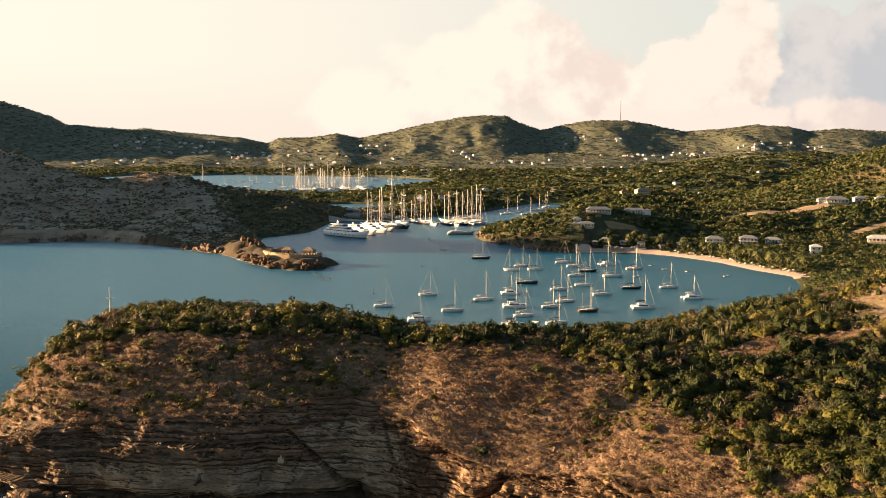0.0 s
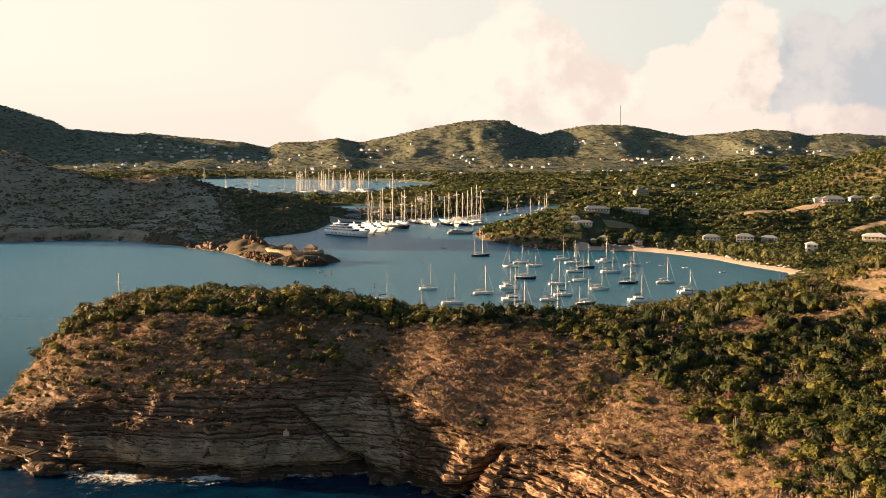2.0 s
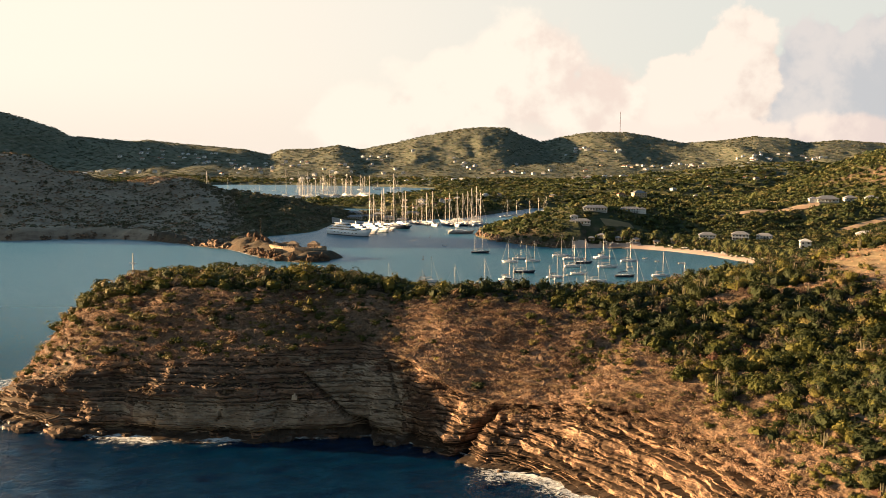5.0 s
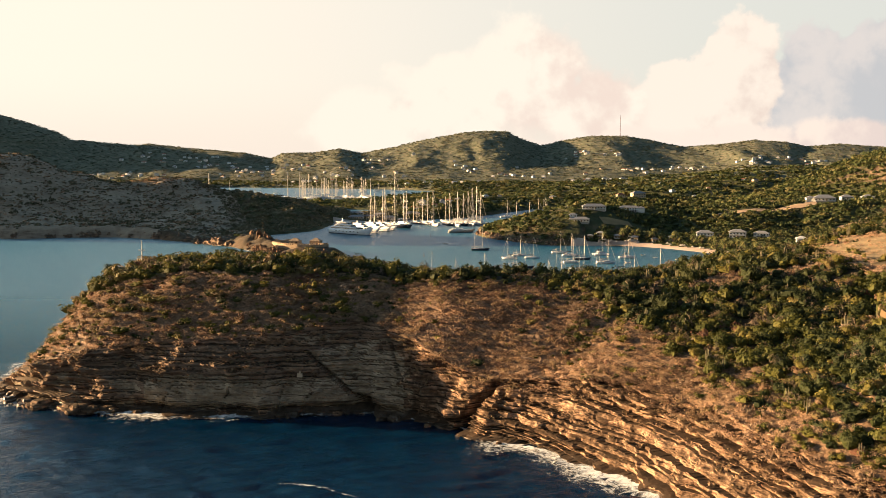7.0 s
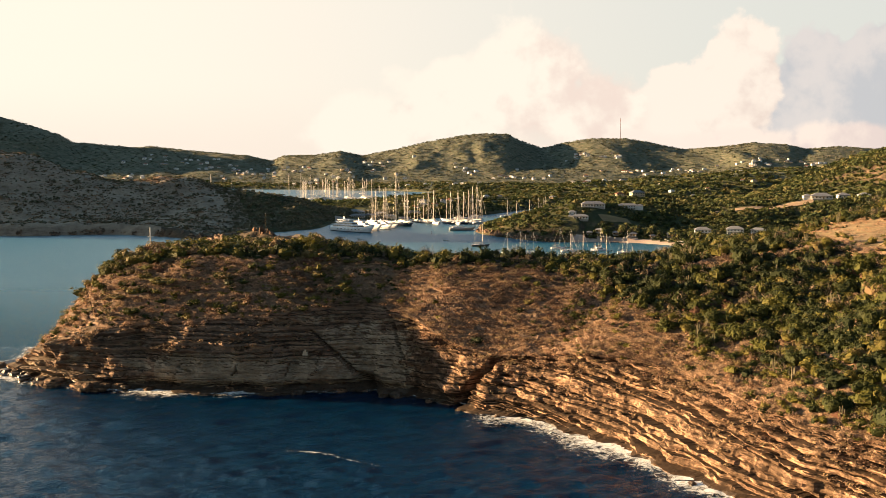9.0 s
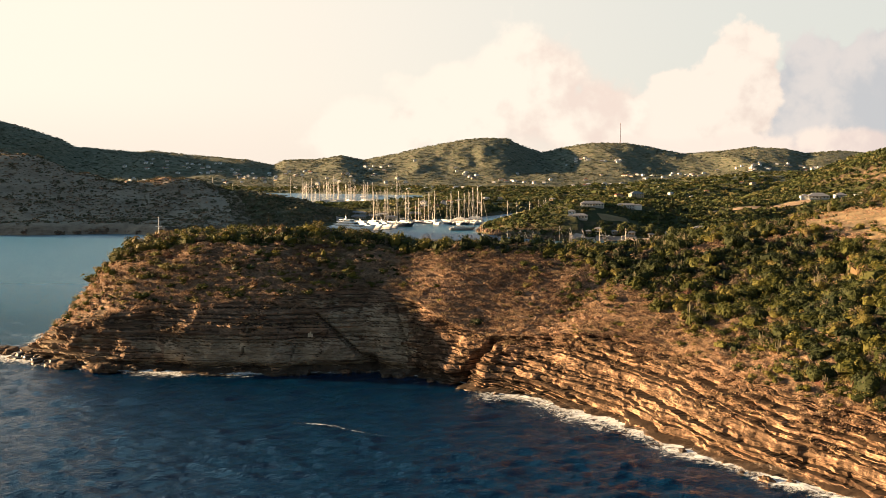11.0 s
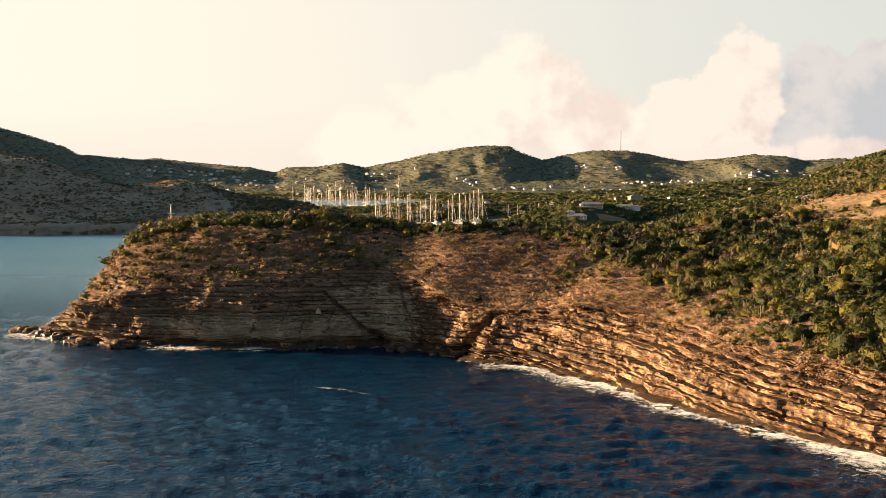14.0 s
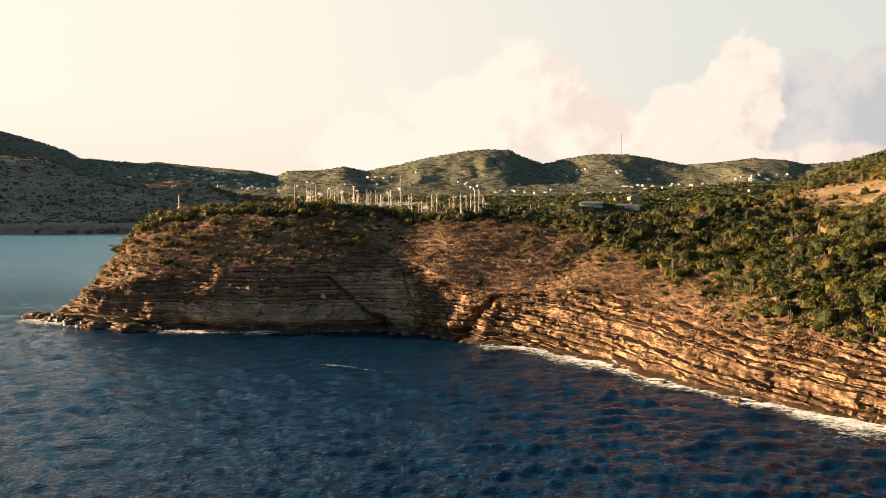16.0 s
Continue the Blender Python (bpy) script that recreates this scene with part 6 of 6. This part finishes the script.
def build_palms():
    rng = random.Random(31)
    ob = thing("palm_tree", 0, 0, 0, 0, "coconut palm with drooping fronds above the beach", "palm tree", "palms along the beach")
    bm = bmesh.new()
    last = (0, 0, -0.5)
    for k in range(6):
        t = (k + 1) / 6
        nxt = (0.9 * t * t, 0, 8.0 * t)
        add_rod(bm, last, nxt, 0.22 - 0.1 * (k / 6), 0.22 - 0.1 * t, 6)
        last = nxt
    part("trunk", bm, BARK, ob)
    bm = bmesh.new()
    for k in range(16):
        a = k * 2.399
        up = 0.9 - 1.3 * (k / 16)
        c, s = math.cos(a), math.sin(a)
        prev = None
        for j in range(6):
            t = j / 5
            r = 3.4 * t
            z = 8.0 + up * r - 0.26 * r * r
            w = 0.55 * math.sin(3.14 * min(1, t * 0.85 + 0.12)) + 0.03
            x, y = 0.9 + c * r, s * r
            row = [bm.verts.new((x - s * w, y + c * w, z - 0.18)), bm.verts.new((x, y, z)), bm.verts.new((x + s * w, y - c * w, z - 0.18))]
            if prev:
                bm.faces.new((prev[0], prev[1], row[1], row[0]))
                bm.faces.new((prev[1], prev[2], row[2], row[1]))
            prev = row
    part("crown", bm, PALM_LEAF, ob)
    beach = np.array(((257, 689), (240, 726), (227, 771), (204, 810), (184, 831), (162, 844), (140, 846)), float)
    seg = np.concatenate([[0], np.cumsum(np.hypot(*np.diff(beach, axis=0).T))])
    for i in range(62):
        t = rng.random() * seg[-1]
        x = float(np.interp(t, seg, beach[:, 0])) + rng.uniform(9, 30)
        y = float(np.interp(t, seg, beach[:, 1])) + rng.uniform(6, 24)
        (settle if i == 0 else put)(ob, x, y, rng.uniform(0, 360), 0, None, rng.uniform(0.75, 1.2))
    # parasols and loungers under the palms
    sunshade = thing("parasol", 0, 0, 0, 0, "pale thatched parasol on the sand", "parasol", "parasols on the beach")
    part("pole", rod((0, 0, -0.2), (0, 0, 2.3), 0.06), TEAK, sunshade)
    part("canopy", rod((0, 0, 2.1), (0, 0, 2.9), 1.5, 0.1, 10), PALE_CANVAS, sunshade)
    for i in range(34):
        t = rng.random() * seg[-1]
        x = float(np.interp(t, seg, beach[:, 0])) + rng.uniform(4, 9)
        y = float(np.interp(t, seg, beach[:, 1])) + rng.uniform(2, 7)
        (settle if i == 0 else put)(sunshade, x, y, rng.uniform(0, 90), 0)
    pier = thing("jetty", 0, 0, 0, 0, "low timber jetty off the beach", "jetty")
    part("deck", boxed(0, 0, 0.9, 16, 4, 0.25), TEAK, pier)
    for k in range(5):
        for s in (-1, 1):
            part("pile", rod((-7 + k * 3.5, s * 1.8, -3), (-7 + k * 3.5, s * 1.8, 1.3), 0.16), BARK, pier)
    settle(pier, 160, 836, 15, 0, 0.0)


build_palms()


def draped(name, line, width, mat, label, category, lift=0.15, kind="structure"):
    """A strip of track or field laid on the ground along a line."""
    p = np.array(line, float)
    seg = np.concatenate([[0], np.cumsum(np.hypot(*np.diff(p, axis=0).T))])
    s = np.arange(0, seg[-1], 3.0)
    x, y = np.interp(s, seg, p[:, 0]), np.interp(s, seg, p[:, 1])
    tx, ty = np.gradient(x), np.gradient(y)
    n = np.hypot(tx, ty)
    w = width * (0.5 + 0.12 * fractal(s / 20, s * 0, 77, 2))
    cols = np.linspace(-1, 1, 5)
    X = np.array([x - ty / n * w * c for c in cols])
    Y = np.array([y + tx / n * w * c for c in cols])
    Z, _ = ground_height(X, Y)
    for i in range(0, len(s), 4):
        CLEAR.append((float(x[i]), float(y[i]), width * 0.62 + 3, width * 0.62 + 3))
    verts, quads = sheet(X, Y, Z + lift)
    return tagged(mesh_object(name, verts, quads, (mat,)), label, category, kind=kind)


draped("road", ((286, 957), (322, 962), (357, 966), (382, 970), (400, 974)), 13, DIRT, "bare dirt road cut across the hillside", "road", 0.5)
draped("field", ((330, 1030), (356, 1036), (382, 1027), (408, 1022)), 16, GRASS_DRY, "dry grass field above the road", "field", 0.5)
draped("clearing", ((156, 892), (170, 894), (186, 896)), 16, GRASS_DRY, "dry lawn between the villas", "clearing", 0.4)
draped("track", ((385, 880), (400, 887), (420, 897), (440, 905)), 9, DIRT, "bare track on the hillside", "track", 0.4)
draped("quay", ((-138, 1166), (-100, 1172), (-62, 1178)), 12, CONCRETE, "pale stone quay of the dockyard", "quay", 0.7)
build_woods()


# ---- sea's edge ----
def build_foam(name, ring, reach_of, label, inset=1.5, thin=0.0):
    s, x, y, nx, ny = coast_line(ring, 1.0, 4.0)
    cols = np.linspace(0, 1, 14)
    reach = reach_of(s, x)
    X = np.array([x - nx * (reach * c * 1.5 - inset) for c in cols])
    Y = np.array([y - ny * (reach * c * 1.5 - inset) for c in cols])
    Z = np.full(X.shape, 0.22) + 0.3 * np.abs(fractal(X / 3, Y / 3, 15, 3)) * (1 - cols)[:, None]
    verts, quads = sheet(X, Y, Z)
    ob = mesh_object(name, verts, quads, (FOAM,))
    uv = ob.data.uv_layers.new(name="reach")
    vv = np.repeat(np.maximum(cols, thin), X.shape[1])
    loops = np.zeros(len(ob.data.loops), np.int32)
    ob.data.loops.foreach_get("vertex_index", loops)
    uv.data.foreach_set("uv", np.stack([np.zeros(len(loops)), vv[loops]], 1).astype(np.float32).ravel())
    tagged(ob, label, "surf", kind="stuff")


def cliff_reach(s, x):
    reach = np.maximum(2.2 + 1.2 * np.clip((x - 5) / 20, 0, 1) + 4.5 * fractal(s / 16, s * 0, 55, 2), 0.8)
    for at, wide, far in ((-92, 12, 17), (-66, 9, 9), (-40, 6, 6), (-128, 10, 7), (-148, 14, 12), (20, 9, 12), (44, 10, 12), (66, 9, 6), (92, 12, 17)):
        reach = reach + far * np.exp(-((x - at) / wide) ** 2)
    return reach


build_foam("surf", SOUTH[2:] + HARBOUR[:2], cliff_reach, "white surf breaking along the foot of the cliff")
build_foam("foam_streak", ((-40, 185.5), (-34, 185.0), (-28, 183.0), (-21.5, 177.5), (-14, 173.5)), lambda s, x: 1.0 + 0.5 * fractal(s / 5, s * 0, 58, 2), "thin drifting line of white foam on the open water", 0.2, 0.45)
build_foam("far_surf", WEST[5:16], lambda s, x: 4.5 + 2.5 * fractal(s / 25, s * 0, 57, 2), "thin white surf along the western shore")


def build_boulders():
    rng = random.Random(12)
    shapes = []
    for i in range(5):
        bm = bmesh.new()
        bmesh.ops.create_icosphere(bm, subdivisions=3, radius=1.0)
        for v in bm.verts:
            p = v.co.copy()
            k = 1 + 0.35 * noise.noise(p * 1.3 + Vector((i * 5.1, 0, 0))) + 0.14 * noise.noise(p * 3.7 + Vector((0, i * 2.3, 0)))
            q = Vector((p.x * 1.3, p.y, p.z * 0.62)) * k
            q.z = round(q.z * 3.2) / 3.2 * 0.6 + q.z * 0.4
            v.co = q
        me = bpy.data.meshes.new("boulder")
        bm.to_mesh(me)
        bm.free()
        me.materials.append(ROCK if i < 3 else WET_ROCK)
        shapes.append(me)
    s, x, y, nx, ny = coast_line(SOUTH[3:], 2.0, 4.0)
    for k in range(90):
        i = rng.randrange(len(s))
        far = rng.random() < 0.45
        if far:
            i = len(s) - 1 - int(rng.random() ** 1.5 * 40)
        if x[i] > 0 and rng.random() < 0.55:
            continue
        ob = new("boulder", rng.choice(shapes))
        size = rng.uniform(0.7, 2.6) * (1.35 if far else 1.0) * (0.6 if x[i] > 0 else 1.0)
        out = rng.uniform(-0.5, 2.5) if x[i] > -140 else rng.uniform(-3, 0.5)
        ob.matrix_world = pose(x[i] - nx[i] * out, y[i] - ny[i] * out, rng.uniform(-0.3, 0.5), 0, 0, rng.uniform(0, 360)) @ Matrix.Scale(size, 4)
        tagged(ob, "wet brown boulder at the cliff's foot", "boulder", "boulders along the shore")


build_boulders()


# ---- shrubs that stand out ----
def build_shrubs():
    rng = np.random.default_rng(44)
    kinds = []
    for i in range(6):
        ob = thing("shrub", 0, 0, 0, 0, ("broad green thorn bush on the slope", "yellow-green rounded bush on the slope", "tall dark green bush on the slope")[i % 3], "shrub", "single bushes on the headland")
        bm = bmesh.new()
        for k in range(5):
            a = k * 1.257 + i
            add_rod(bm, (0, 0, -0.3), (0.45 * math.cos(a), 0.45 * math.sin(a), 0.75), 0.05, 0.02, 5)
        part("stem", bm, BARK, ob)
        shape = clump_shapes(rng, 1, 560, 0.066, 0.95, 0.8, 0.76, 40, 0.80)[0]
        verts = shape.reshape(-1, 3) * (1, 1, (1.0, 0.85, 1.3)[i % 3])
        me = mesh_object("foliage", verts, np.arange(len(verts)).reshape(-1, 3), (LEAF,), None, False)
        give_tint(me, np.full(len(verts) // 3, (0.22, 0.48, 0.12)[i % 3] + 0.06 * (i // 3)))
        me.parent = ob
        kinds.append(ob)
    x, y = rng.uniform(45, 190, 6000), rng.uniform(110, 345, 6000)
    x[::8], y[::8] = rng.uniform(-122, -30, 750), rng.uniform(296, 338, 750)
    h, d = ground_height(x, y)
    g = greenness(x, y)
    path = (np.abs(y - (322 + 5 * np.sin(x / 11))) < 3.0) & (x < -66)
    ok = (g > 0.45) & (d > 18) & in_sight(x, y, 0.48) & ~path & (oval(x, y, -118, 322, 8, 14) > 1)
    x, y = x[ok], y[ok]
    taken = []
    first = set(range(6))
    for px, py in zip(x, y):
        if any((px - a) ** 2 + (py - b) ** 2 < 30 for a, b in taken):
            continue
        taken.append((px, py))
        k = int(rng.integers(0, 6))
        size = float(1.6 + 2.4 * rng.random() ** 1.6)
        turn = float(rng.random() * 360)
        if k in first:
            first.discard(k)
            settle(kinds[k], px, py, turn, -0.1, None, size)
        else:
            put(kinds[k], px, py, turn, -0.1, None, size)
        if len(taken) > 300:
            break
    put(kinds[2], -121.0, 331.5, 40, -0.1, None, 2.4)


build_shrubs()


# ---- agaves and cacti ----
def build_succulents():
    rng = np.random.default_rng(61)
    agave = thing("agave", 0, 0, 0, 0, "spiky yellow-green agave on the dry slope", "agave", "agaves on the slope")
    bm = bmesh.new()
    for k in range(22):
        a, up = k * 2.4, 0.25 + 0.9 * (k / 22)
        d = Vector((math.cos(a) * math.cos(up), math.sin(a) * math.cos(up), math.sin(up)))
        side = Vector((-math.sin(a), math.cos(a), 0)) * 0.09
        tip = d * (0.9 + 0.25 * math.sin(k * 1.7)) - Vector((0, 0, 0.08))
        mid = d * 0.45
        v = [bm.verts.new(p) for p in (-side * 0.6, side * 0.6, mid + side, tip, mid - side)]
        w = bm.verts.new(mid - Vector((0, 0, 0.07)))
        bm.faces.new((v[0], v[1], v[2], w))
        bm.faces.new((v[0], w, v[4]))
        bm.faces.new((v[4], w, v[3]))
        bm.faces.new((w, v[2], v[3]))
    part("leaf_rosette", bm, PALM_LEAF, agave)
    part("stem", rod((0, 0, -0.3), (0, 0, 0.15), 0.12, 0.09, 6), BARK, agave)
    cactus = thing("cactus", 0, 0, 0, 0, "grey-green columnar cactus with upright arms among the scrub", "cactus", "cacti among the scrub")
    part("trunk", rod((0, 0, -0.3), (0, 0, 3.6), 0.16, 0.11, 8), OLIVE_LEAF, cactus)
    for a, h, t in ((0.4, 1.0, 3.2), (2.3, 1.4, 3.0), (4.2, 0.8, 2.6), (5.4, 1.7, 3.4)):
        bm = bmesh.new()
        ex, ey = 0.55 * math.cos(a), 0.55 * math.sin(a)
        add_rod(bm, (0, 0, h), (ex, ey, h + 0.35), 0.10, 0.11, 7)
        add_rod(bm, (ex, ey, h + 0.30), (ex * 1.1, ey * 1.1, t), 0.11, 0.08, 7)
        part("arm", bm, OLIVE_LEAF, cactus)
    for ob, number, low, high, x0, x1, y0, y1, s0, s1 in ((agave, 70, 0.02, 0.75, 20, 150, 110, 300, 0.9, 1.9), (cactus, 46, 0.35, 1.0, 50, 185, 150, 330, 0.7, 1.3)):
        x, y = rng.uniform(x0, x1, 9000), rng.uniform(y0, y1, 9000)
        h, d = ground_height(x, y)
        ds, lip, lip_in, rise, arc = south_edge(x, y)
        g = greenness(x, y)
        ok = (g > low) & (g < high) & (d > 16) & (ds > lip_in + 2) & in_sight(x, y, 0.48)
        x, y = x[ok][:number], y[ok][:number]
        for i in range(len(x)):
            size = float(rng.uniform(s0, s1))
            if i == 0:
                settle(ob, float(x[i]), float(y[i]), float(rng.uniform(0, 360)), 0.0, None, size)
            else:
                put(ob, float(x[i]), float(y[i]), float(rng.uniform(0, 360)), 0.0, None, size)


build_succulents()


# ---- channel buoys ----
def build_buoys():
    buoy = thing("channel_buoy", 0, 0, 0, 0, "small dark red channel buoy floating in the harbour", "buoy", "channel buoys")
    part("float", rod((0, 0, -0.4), (0, 0, 0.5), 0.75, 0.65, 12), TERRACOTTA, buoy)
    part("mast", rod((0, 0, 0.5), (0, 0, 2.6), 0.14, 0.10, 6), TERRACOTTA, buoy)
    part("top_mark", rod((0, 0, 2.4), (0, 0, 3.2), 0.42, 0.10, 8), TERRACOTTA, buoy)
    spots = ((-84, 672), (-80, 678), (-44, 611), (-15, 744), (-12, 953))
    settle(buoy, *spots[0], 0, 0, 0.0)
    for x, y in spots[1:]:
        put(buoy, x, y, 40, 0, 0.0)


build_buoys()
